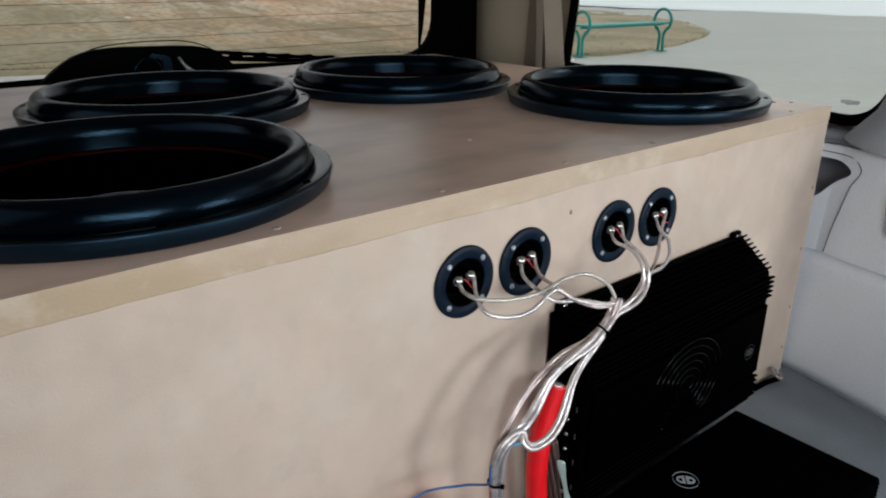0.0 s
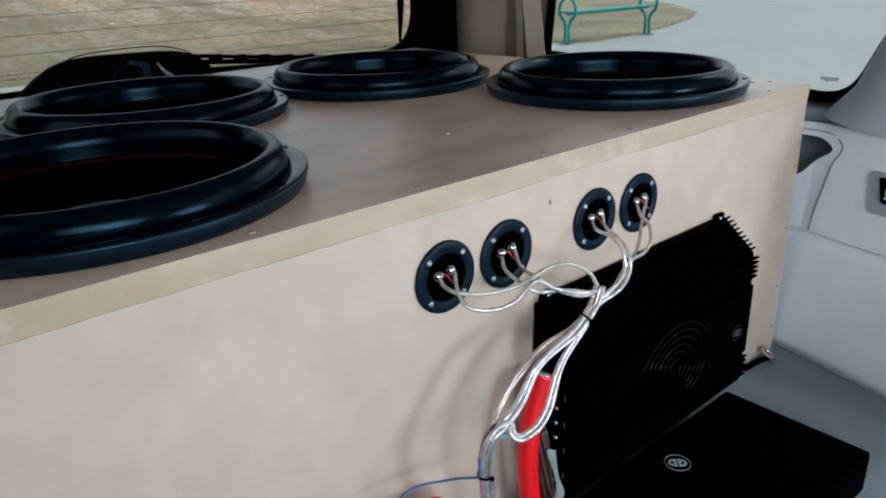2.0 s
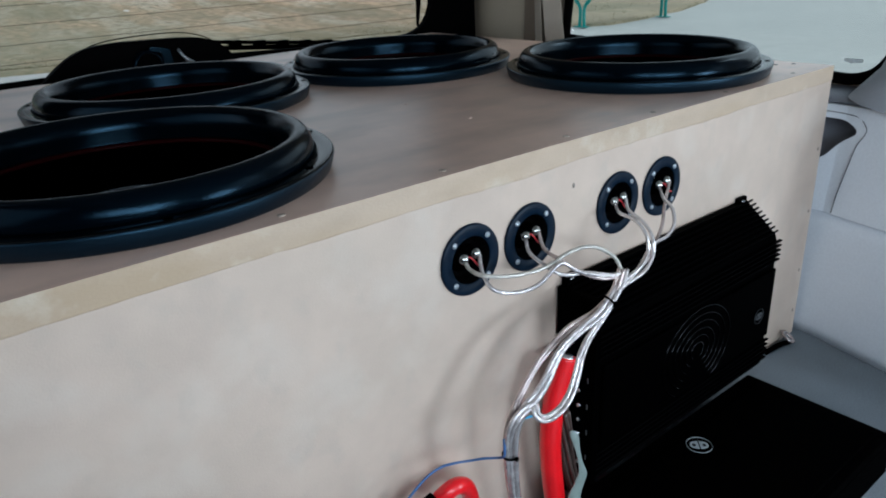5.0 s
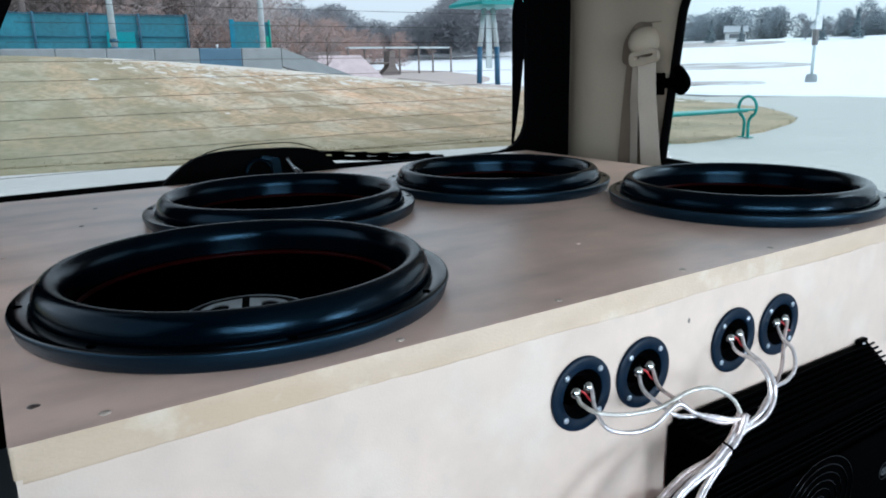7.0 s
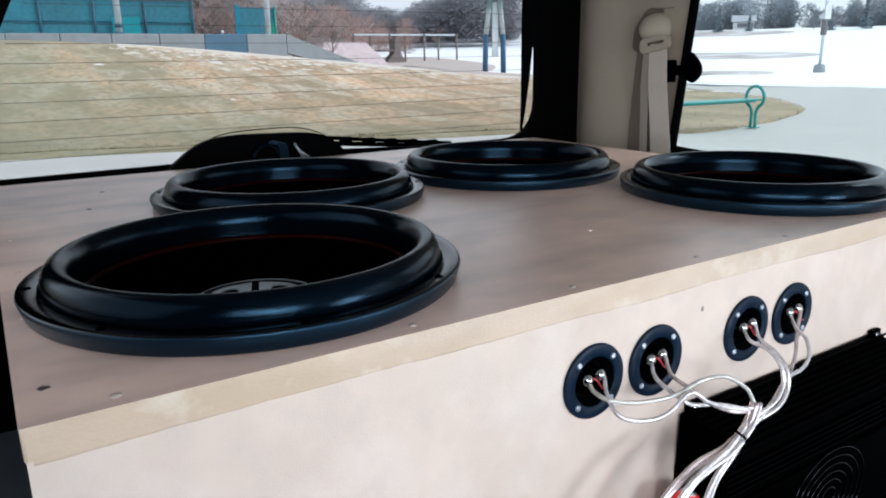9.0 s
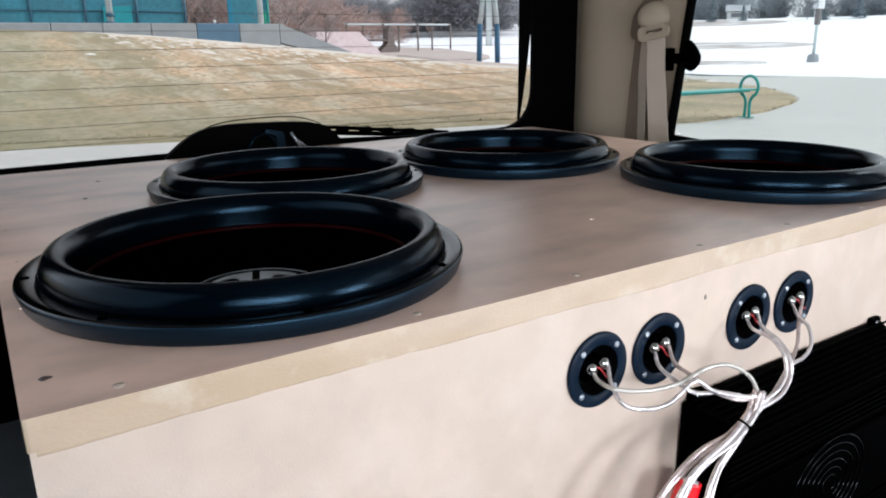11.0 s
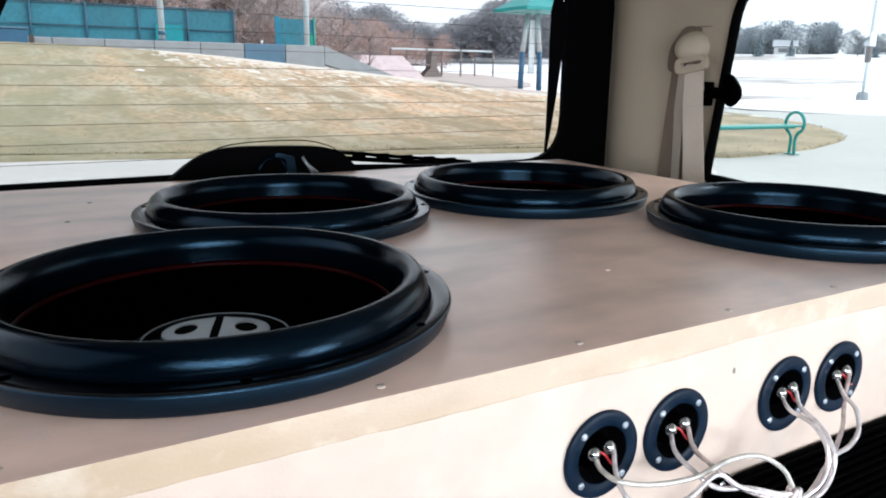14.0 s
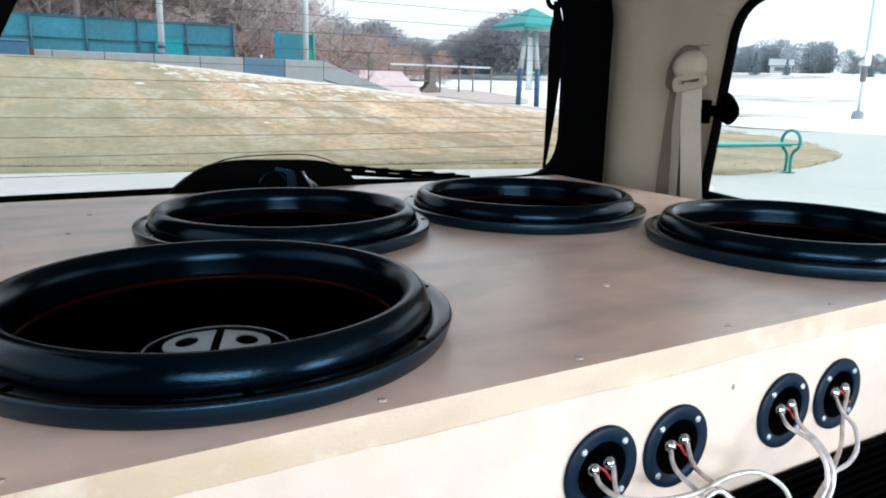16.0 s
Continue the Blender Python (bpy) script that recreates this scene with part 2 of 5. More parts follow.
def greener(m, color, x0, x1, amount, axis="X"):
    """Grass of another colour towards one side of the lawn."""
    nt = m.node_tree
    bsdf = nt.nodes["Principled BSDF"]
    under = bsdf.inputs["Base Color"].links[0].from_socket
    coord, apart, span, mix = (nt.nodes.new(k) for k in ("ShaderNodeTexCoord", "ShaderNodeSeparateXYZ", "ShaderNodeMapRange", "ShaderNodeMix"))
    mix.data_type = "RGBA"
    span.inputs["From Min"].default_value, span.inputs["From Max"].default_value = x0, x1
    span.inputs["To Min"].default_value, span.inputs["To Max"].default_value = amount, 0.0
    nt.links.new(coord.outputs["Object"], apart.inputs[0])
    nt.links.new(apart.outputs[axis], span.inputs["Value"])
    nt.links.new(span.outputs[0], mix.inputs[0])
    nt.links.new(under, mix.inputs[6])
    mix.inputs[7].default_value = (*color, 1)
    nt.links.new(mix.outputs[2], bsdf.inputs["Base Color"])


greener(DRY_GRASS, (0.225, 0.24, 0.15), -0.5, 6.5, 0.66)
greener(DRY_GRASS, (0.145, 0.135, 0.070), 8.0, 15.5, 0.58, "Y")
ISLAND_GRASS = material("island_grass", (0.36, 0.29, 0.19), 0.95, vary=0.22, scale=9, coarse=0.7, bump=1.0, bump_scale=30, second=(0.22, 0.175, 0.11))
streaked(ISLAND_GRASS, (0.20, 0.18, 0.105), (1.0, 0.7, 1.0), 0.8, 0.44, 0.62, 0.7, 7.0)
BLADES = material("grass_blades", (0.52, 0.41, 0.26), 0.9, vary=0.25, scale=3, coarse=0.5, bump=0.0, second=(0.20, 0.16, 0.10))
greener(BLADES, (0.225, 0.24, 0.15), -0.5, 6.5, 0.62)
greener(BLADES, (0.155, 0.145, 0.078), 8.0, 15.5, 0.56, "Y")
SLUSH = material("thin_old_snow", (0.62, 0.565, 0.49), 0.9, vary=0.12, scale=6, coarse=0.8)
SNOW = material("old_snow", (0.82, 0.84, 0.87), 0.8, vary=0.05, scale=2, coarse=0.2, bump=0.4, bump_scale=8)
MUD = material("slushy_mud", (0.40, 0.36, 0.345), 0.85, vary=0.2, scale=2, coarse=0.3)
streaked(MUD, (0.80, 0.82, 0.85), (0.5, 1.0, 1.0), 0.35, 0.48, 0.64, 0.6, 6.0)
ASPHALT = material("wet_road", (0.16, 0.15, 0.15), 0.8, vary=0.2, scale=3, coarse=0.3)
TEAL = material("teal_coating", (0.010, 0.26, 0.23), 0.35, vary=0.1, scale=40)
TEAL_SCREEN = material("teal_windscreen_mesh", (0.04, 0.185, 0.245), 0.8, vary=0.28, scale=8, coarse=0.6)
TEAL_BLUE = material("blue_teal_paint", (0.010, 0.19, 0.30), 0.5, vary=0.15, scale=8)
TEAL_CLOTH = material("bright_teal_cloth", (0.015, 0.25, 0.29), 0.8, vary=0.15, scale=8)
GREEN_BOARD = material("bright_green_board", (0.010, 0.30, 0.20), 0.6, vary=0.1, scale=8)
TEAL_ROOF = material("teal_metal_roof", (0.02, 0.28, 0.27), 0.5, vary=0.1, scale=10)
FENCE_POST = material("dark_teal_post", (0.02, 0.095, 0.15), 0.5, scale=10)
BLUE_POST = material("blue_post_paint", (0.035, 0.12, 0.22), 0.5, scale=10)
GREY_POST = material("galvanised_post", (0.55, 0.61, 0.63), 0.5, metal=0.3, scale=10)
PAD = material("pinkish_pad", (0.46, 0.395, 0.36), 0.85, vary=0.12, scale=1.5, coarse=0.2)
PINK_RAMP = material("weathered_ramp", (0.62, 0.52, 0.53), 0.8, vary=0.1, scale=3)
BARK = material("grey_brown_bark", (0.20, 0.17, 0.16), 0.9, vary=0.3, scale=20)
TWIGS = material("bare_twigs", (0.31, 0.265, 0.255), 0.95, vary=0.35, scale=2, coarse=0.3)
# distance haze is put into these two twig colours
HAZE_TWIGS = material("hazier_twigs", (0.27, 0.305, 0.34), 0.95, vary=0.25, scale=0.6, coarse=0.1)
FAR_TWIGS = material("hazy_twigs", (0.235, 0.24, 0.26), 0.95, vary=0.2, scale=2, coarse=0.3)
RED_TWIGS = material("reddish_brush", (0.34, 0.235, 0.205), 0.95, vary=0.3, scale=2, coarse=0.3)
# needles paled and blued as well, haze in their colour
NEEDLES = material("dark_conifer", (0.17, 0.22, 0.25), 0.9, vary=0.3, scale=3)
HOUSE_WALL = material("house_siding", (0.66, 0.67, 0.69), 0.8, scale=3)
HOUSE_ROOF = material("house_roof", (0.40, 0.42, 0.45), 0.9, scale=3)
HOUSE_DARK = material("house_window", (0.18, 0.19, 0.21), 0.2, scale=3)

# ---------------------------------------------------------------- mesh helpers


def part(name, bm, mat, parent=None, label="", smooth=False):
    """Links a bmesh as one mesh object, under a thing or a part."""
    bmesh.ops.recalc_face_normals(bm, faces=bm.faces)
    me = bpy.data.meshes.new(name)
    bm.to_mesh(me)
    bm.free()
    me.materials.append(mat)
    if smooth:
        for p in me.polygons:
            p.use_smooth = True
    ob = new(name, me)
    if parent:
        ob.parent = parent
    if label:
        ob["label"] = label
    return ob


def holder(name, place=(0, 0, 0)):
    e = new(name)
    e.empty_display_size = 0.05
    e.location = place
    return e


def box(x0, x1, y0, y1, z0, z1, bevel=0.0, segments=2):
    bm = bmesh.new()
    bmesh.ops.create_cube(bm, size=1.0)
    for v in bm.verts:
        v.co = Vector((x0 + (v.co.x + 0.5) * (x1 - x0), y0 + (v.co.y + 0.5) * (y1 - y0), z0 + (v.co.z + 0.5) * (z1 - z0)))
    if bevel:
        bmesh.ops.bevel(bm, geom=bm.edges[:], offset=bevel, segments=segments, profile=0.5, affect="EDGES")
    return bm


def lathe(profile, seg=64, sweep=2 * math.pi):
    """Turns a profile of (radius, height) round the z axis."""
    bm = bmesh.new()
    rings = []
    for r, z in profile:
        if r < 1e-6:
            rings.append([bm.verts.new((0, 0, z))])
        else:
            rings.append([bm.verts.new((r * math.cos(sweep * k / seg), r * math.sin(sweep * k / seg), z)) for k in range(seg)])
    for a, b in zip(rings, rings[1:]):
        for k in range(seg):
            n = (k + 1) % seg
            if len(a) == 1 and len(b) > 1:
                bm.faces.new((a[0], b[k], b[n]))
            elif len(b) == 1 and len(a) > 1:
                bm.faces.new((a[k], a[n], b[0]))
            elif len(a) > 1:
                bm.faces.new((a[k], a[n], b[n], b[k]))
    return bm


def moved(bm, m):
    bm.transform(m)
    return bm


def merged(*meshes):
    out = bmesh.new()
    for bm in meshes:
        me = bpy.data.meshes.new("tmp")
        bm.to_mesh(me)
        bm.free()
        out.from_mesh(me)
        bpy.data.meshes.remove(me)
    return out


def smooth_line(points, steps=8):
    """A Catmull-Rom line through the points."""
    p = [Vector(q) for q in points]
    p = [2 * p[0] - p[1], *p, 2 * p[-1] - p[-2]]
    out = []
    for a, b, c, d in zip(p, p[1:], p[2:], p[3:]):
        for k in range(steps):
            t = k / steps
            out.append(0.5 * (2 * b + (c - a) * t + (2 * a - 5 * b + 4 * c - d) * t * t + (3 * b - a - 3 * c + d) * t ** 3))
    return [*out, p[-2]]


def tube(points, radius, seg=10, flat=1.0, taper=None):
    """A round or flattened tube along a line, with closed ends."""
    bm = bmesh.new()
    rings = []
    side = None
    n = len(points)
    for k, p in enumerate(points):
        p = Vector(p)
        ahead = (Vector(points[min(k + 1, n - 1)]) - Vector(points[max(k - 1, 0)])).normalized()
        if side is None:
            side = ahead.orthogonal().normalized()
        side = (side - ahead * side.dot(ahead)).normalized()
        up = ahead.cross(side)
        r = radius * (taper(k / (n - 1)) if taper else 1.0)
        rings.append([bm.verts.new(p + r * (math.cos(2 * math.pi * q / seg) * side + flat * math.sin(2 * math.pi * q / seg) * up)) for q in range(seg)])
    for a, b in zip(rings, rings[1:]):
        for q in range(seg):
            bm.faces.new((a[q], a[(q + 1) % seg], b[(q + 1) % seg], b[q]))
    bm.faces.new(rings[0][::-1])
    bm.faces.new(rings[-1])
    return bm


def rounded(corners, radius, steps=6):
    """A polygon with rounded corners; radius may differ from corner to corner."""
    out = []
    n = len(corners)
    radii = radius if isinstance(radius, (list, tuple)) else [radius] * n
    for k in range(n):
        a, b, c = Vector(corners[k - 1]), Vector(corners[k]), Vector(corners[(k + 1) % n])
        u, v = (a - b).normalized(), (c - b).normalized()
        r = min(radii[k], 0.49 * (a - b).length, 0.49 * (c - b).length)
        if r <= 0:
            out.append(tuple(b))
            continue
        for s in range(steps + 1):
            t = s / steps
            out.append(tuple((1 - t) ** 2 * (b + r * u) + 2 * t * (1 - t) * b + t * t * (b + r * v)))
    return out


def circle(x, y, r, seg=48):
    return [(x + r * math.cos(2 * math.pi * k / seg), y + r * math.sin(2 * math.pi * k / seg)) for k in range(seg)]


def plate(outline, holes, thick):
    """A flat plate in x and y with holes through it, from z = 0 up to thick."""
    bm = bmesh.new()
    edges = []
    for loop in (outline, *holes):
        vs = [bm.verts.new((x, y, 0)) for x, y in loop]
        edges += [bm.edges.new((vs[k], vs[(k + 1) % len(vs)])) for k in range(len(vs))]
    bmesh.ops.triangle_fill(bm, use_beauty=True, use_dissolve=False, edges=edges)
    grown = bmesh.ops.extrude_face_region(bm, geom=bm.faces[:])
    for v in grown["geom"]:
        if isinstance(v, bmesh.types.BMVert):
            v.co.z = thick
    return bm


# Plates made flat are stood up: x stays, y becomes height, thickness goes back along y.
STAND = Matrix(((1, 0, 0, 0), (0, 0, -1, 0), (0, 1, 0, 0), (0, 0, 0, 1)))
# The same for walls along the y axis: x becomes y, y becomes height, thickness goes out along x.
STAND_SIDE = Matrix(((0, 0, 1, 0), (1, 0, 0, 0), (0, 1, 0, 0), (0, 0, 0, 1)))

# ---------------------------------------------------------------- vehicle shell
FLOOR, TOP = 0.504, 0.90
BOX_X0, BOX_X1, BOX_Y1 = -0.373, 0.654, 0.846

ob = part("floor", box(-0.60, 0.92, -2.35, 1.0, FLOOR - 0.05, FLOOR), CARPET)
tagged(ob, "dark grey ribbed cargo floor carpet of a van", "floor", kind="structure")
ob = part("ceiling", box(-0.62, 0.94, -2.35, 1.0, 1.36, 1.40), HEADLINER)
tagged(ob, "pale cloth headliner of the van roof", "ceiling", kind="structure")

# side wall with the quarter window and the open door
quarter = rounded([(0.562, 0.893), (0.524, 1.235), (-0.17, 1.245), (-0.012, 0.862)], [0.012, 0.075, 0.06, 0.045], 8)
door_hole = [(-0.40, 0.56), (-0.44, 1.30), (-1.30, 1.30), (-1.35, 0.56)]
wall = plate([(0.90, 0.40), (0.90, 1.36), (-2.35, 1.36), (-2.35, 0.40)], [quarter, door_hole], 0.006)
moved(wall, STAND_SIDE)
for k in range(24):
    bmesh.ops.bisect_plane(wall, geom=wall.verts[:] + wall.edges[:] + wall.faces[:], plane_co=(0, 0.64 + 0.0105 * k, 0), plane_no=(0, 1, 0))
for k in range(12):
    bmesh.ops.bisect_plane(wall, geom=wall.verts[:] + wall.edges[:] + wall.faces[:], plane_co=(0, 0, 1.18 + 0.015 * k), plane_no=(0, 0, 1))
for v in wall.verts:
    # the rear pillar swells towards the cabin, turns back at the tailgate and leans in under the roof
    q = min(1.0, max(0.0, (v.co.y - 0.69) / 0.181))
    lean = 0.055 * max(0.0, (v.co.z - 1.17) / 0.19) ** 2 * min(1.0, max(0.0, (v.co.y - 0.58) / 0.12))
    v.co.x += 0.765 + max(0.0, v.co.y - 0.55) * 0.12 - 0.014 * 6.75 * q * q * (1 - q) - lean
ob = part("wall_side", wall, TRIM_BEIGE)
tagged(ob, "pale plastic pillar trim round the quarter window", "wall", kind="structure")

# wall on the other side, with door glass
wall = plate([(1.0, 0.40), (1.0, 1.36), (-2.35, 1.36), (-2.35, 0.40)],
             [[(-0.42, 0.98), (-0.42, 1.28), (-2.0, 1.28), (-2.0, 0.98)], rounded([(0.55, 0.90), (0.52, 1.235), (-0.17, 1.245), (-0.01, 0.90)], 0.05)], 0.05)
moved(wall, STAND_SIDE)
for v in wall.verts:
    v.co.x -= 0.545
ob = part("wall_far_side", wall, BLACK_TRIM)
tagged(ob, "black trim along the far side of the cabin", "wall", kind="structure")
wall = plate([(-0.6, 0.40), (0.92, 0.40), (0.92, 1.36), (-0.6, 1.36)], [[(-0.45, 0.9), (0.76, 0.9), (0.70, 1.32), (-0.40, 1.32)]], 0.05)
ob = part("wall_front", moved(wall, Matrix.Translation((0, -2.3, 0)) @ STAND), BLACK_TRIM)
tagged(ob, "dark front bulkhead with the windscreen opening", "wall", kind="structure")

# tailgate with its window
rear = rounded([(-0.430, 0.904), (0.200, 0.9075), (0.390, 0.899), (0.678, 0.899), (0.674, 1.262), (-0.250, 1.262)], [0.03, 0.0, 0.0, 0.090, 0.06, 0.05], 8)
gate = plate([(-0.60, 0.40), (0.803, 0.40), (0.800, 1.36), (-0.60, 1.36)], [rear], 0.012)
ob = part("tailgate", moved(gate, Matrix.Translation((0, 0.882, 0)) @ STAND), BLACK_TRIM)
tagged(ob, "black inner frame of the tailgate round its window", "tailgate", kind="structure")
win = holder("window_1")
tagged(win, "rear window with thin dark heater lines", "window", kind="structure")
pane = part("pane", moved(plate(rounded([(-0.440, 0.895), (0.690, 0.890), (0.686, 1.272), (-0.260, 1.272)], 0.05), [], 0.004), Matrix.Translation((0, 0.890, 0)) @ STAND), GREEN_GLASS, win)
pane.visible_shadow = False
for k in range(11):
    z = 0.930 + 0.0285 * k
    part("heater_line", box(-0.415 + 0.5 * (z - 0.904), 0.662, 0.8838, 0.8848, z, z + 0.0007), HEATER, win)

win = holder("window_2")
tagged(win, "side quarter window with a black rubber seal", "window", kind="structure")
pane = part("pane", moved(plate(rounded([(0.565, 0.885), (0.527, 1.245), (-0.18, 1.255), (-0.016, 0.855)], 0.06), [], 0.004), Matrix.Translation((0.774, 0, 0)) @ STAND_SIDE), GLASS, win)
pane.visible_shadow = False
part("seal", tube([(0.764, y, z) for y, z in quarter + quarter[:1]], 0.0085, 8), BLACK_TRIM, win, "black rubber seal", True)

smear = bmesh.new()
rim = []
for k in range(22):
    a = 2 * math.pi * k / 22
    q = 1 + 0.6 * noise.noise((math.cos(a) * 2.0, math.sin(a) * 2.0, 7.0))
    rim.append(smear.verts.new((0.7735, 0.026 + 0.013 * q * math.cos(a), 0.889 + 0.0035 * q * math.sin(a))))
smear.faces.new(rim)
part("dirt_smear", smear, SMEAR, win, "dried dirt on the glass")

# ---------------------------------------------------------------- ground outside


def rise(x, y):
    """Height of the land: level by the van, a bank behind the lawn, a slow climb far off."""
    def ease(t):
        t = min(1.0, max(0.0, t))
        return t * t * (3 - 2 * t)
    bank = 1.75 * ease((y - 9.0) / 17.0) * ease((24.5 - x) / 25.5)
    r = max(0.0, min(130.0, math.hypot(x, y)) - 45.0)
    return bank + 0.02 * r + 0.00040 * r * r


def v_edge(u, v):
    return min(v, 1 - v)


def sheet(name, point, nu, nv, lift, mat, wobble=0.0, even=False):
    """A ground sheet from point(u, v) with u and v from 0 to 1, laid on the land."""
    bm = bmesh.new()
    grid = []
    for i in range(nu + 1):
        row = []
        for j in range(nv + 1):
            x, y = point(i / nu, j / nv)
            dz = wobble * (0.5 + 0.5 * noise.noise((x * 1.7, y * 1.7, 0))) * min(1.0, 8 * v_edge(i / nu, j / nv)) if wobble else 0.0
            z = rise(x, y)
            skirt = 0.25 if name != "ground" and (i in (0, nu) or j in (0, nv)) else 0.0
            row.append(bm.verts.new((x, y, z + lift * (1.0 if even else min(1.0, 0.15 + 25 * z)) + dz - skirt)))
        grid.append(row)
    for i in range(nu):
        for j in range(nv):
            bm.faces.new((grid[i][j], grid[i + 1][j], grid[i + 1][j + 1], grid[i][j + 1]))
    return part(name, bm, mat, smooth=True)


def polar(u, v):
    r = 0.3 + 1500 * v ** 4
    a = 2 * math.pi * u
    return r * math.sin(a), r * math.cos(a)


ob = sheet("ground", polar, 144, 140, -0.10, CONCRETE)
tagged(ob, "pale concrete pavement and open ground round the van", "ground", kind="structure")


def lawn_plan(u, v):
    x = -40 + 57 * u
    near = max(9.05 - 0.26 * x, 1.2 * x - 0.7) + 0.12 * noise.noise((x * 0.8, 3.0, 0))
    far = 26.0 - 5.0 * max(0.0, (x - 9.0) / 8.0) ** 1.5
    return x, near + (far - near) * v


ob = sheet("lawn", lawn_plan, 150, 60, 0.0, DRY_GRASS, 0.05)
tagged(ob, "dry yellow winter lawn on a gentle bank", "lawn", kind="structure")


ISLAND = smooth_line([(7.35, 6.75, 0), (7.7, 6.10, 0), (8.3, 6.02, 0), (9.3, 6.15, 0), (10.3, 6.4, 0), (11.6, 6.85, 0), (12.9, 7.45, 0), (14.4, 8.6, 0), (15.8, 10.1, 0), (17.0, 12.3, 0), (17.3, 14.2, 0),
                      (16.0, 16.4, 0), (11.0, 15.4, 0), (9.4, 12.4, 0), (7.9, 9.0, 0), (7.35, 6.75, 0)], 8)



def tufts(name, plan, count, seed, label):
    """Short bent blades of dead grass over a sheet, uneven in height and lean."""
    r = random.Random(seed)
    verts, faces = [], []
    for _ in range(count):
        x, y = plan(r.random(), min(0.995, max(0.04, r.random() ** 1.6)))
        z = rise(x, y) + 0.005
        tall, wide, a = r.uniform(0.010, 0.045) * (0.6 + 0.7 * abs(noise.noise((x * 1.5, y * 1.5, 2.0)))), r.uniform(0.003, 0.008) * (1 + 0.06 * y), r.uniform(0, math.pi)
        dx, dy = wide * math.cos(a), wide * math.sin(a)
        n = len(verts)
        verts += [(x - dx, y - dy, z), (x + dx, y + dy, z), (x + r.gauss(0, 0.03), y + 0.02 + r.gauss(0, 0.02), z + tall)]
        faces.append((n, n + 1, n + 2))
    mesh = bpy.data.meshes.new(name)
    mesh.from_pydata(verts, [], faces)
    mesh.materials.append(BLADES)
    tagged(new(name, mesh), label, "grass", kind="stuff")


def near_lawn(u, v):
    return lawn_plan(0.30 + 0.70 * u, v)


tufts("grass", near_lawn, 130000, 8, "short dead grass blades over the lawn")


def island_plan(u, v):
    k = u * (len(ISLAND) - 1)
    p = ISLAND[int(k)].lerp(ISLAND[min(int(k) + 1, len(ISLAND) - 1)], k % 1)
    edge = (1 - v) * (1.0 + 0.02 * noise.noise((p.x * 2, p.y * 2, 5)))
    return 11.8 + (p.x - 11.8) * edge, 10.8 + (p.y - 10.8) * edge


ob = sheet("lawn_island", island_plan, 96, 20, 0.0, ISLAND_GRASS, 0.03)
tagged(ob, "patch of dry grass with the bench on its edge", "lawn", kind="structure")
tufts("grass", island_plan, 4000, 9, "short dead grass blades round the bench")


def snow_plan(u, v):
    a = radians(22 + 88 * u)
    near = 21.8 / math.sin(max(a, radians(42))) if a > radians(42) else 30.6
    near += 0.5 * noise.noise((a * 20, 0, 0))
    r = near * (135 / near) ** v
    return r * math.sin(a), r * math.cos(a)


ob = sheet("snow_field", snow_plan, 120, 60, 0.03, SNOW, 0.06)
tagged(ob, "bright old snow over the open field", "snow", kind="structure")



def strip(name, az0, az1, r0, r1, label, mat=MUD):
    def plan(u, v):
        a = radians(az0 + (az1 - az0) * u)
        half = (r1 - r0) * 0.5 * (1 - (2 * u - 1) ** 4) * (1 + 0.3 * noise.noise((u * 9, r0, 0)))
        r = (r0 + r1) / 2 + half * (2 * v - 1)
        return r * math.sin(a), r * math.cos(a)
    return tagged(sheet(name, plan, 60, 12, 0.11, mat, 0.0, True), label, "path", kind="structure")


strip("path_1", 44, 60, 62, 76, "brown muddy track through the snow")
strip("path_2", 46, 57, 36.5, 42.5, "grey slushy footpath through the snow")
strip("path_5", 44, 58, 112, 128, "thawed brown strip below the far trees")
strip("path_3", 8, 37, 27.0, 80, "wet pinkish pad beyond the lawn", PAD)
strip("path_4", 29, 47, 23.5, 33.5, "wet pinkish path beside the lawn", PAD)



def slush_plan(u, v):
    a = radians(46 + 50 * u)
    near = 21.8 / math.sin(max(a, radians(42))) + 0.5 * noise.noise((a * 20, 0, 0))
    r = near - 0.10 - (0.35 + 0.25 * noise.noise((a * 30, 3.0, 0))) * v
    return r * math.sin(a), r * math.cos(a)


ob = sheet("slush_edge", slush_plan, 90, 3, 0.0, ASPHALT, 0.0, True)
ob.location.z = -0.04
tagged(ob, "dark wet slush along the edge of the snow", "slush", kind="structure")

# ---------------------------------------------------------------- speaker box
SUBS = [(-0.193, 0.186), (0.476, 0.184), (0.311, 0.499), (-0.038, 0.499)]
SUB_R = 0.1715
CUPS = [(0.0160, 0.8220), (0.0876, 0.8220), (0.2110, 0.8232), (0.2836, 0.8230)]

enclosure = holder("speaker_box", (0.14, 0.42, FLOOR))
tagged(enclosure, "large raw fibreboard speaker box with screwed joints on the floor", "speaker box")


def boxed(name, bm, mat, label="", smooth=False):
    return part(name, moved(bm, Matrix.Translation((-0.14, -0.42, -FLOOR))), mat, enclosure, label, smooth)


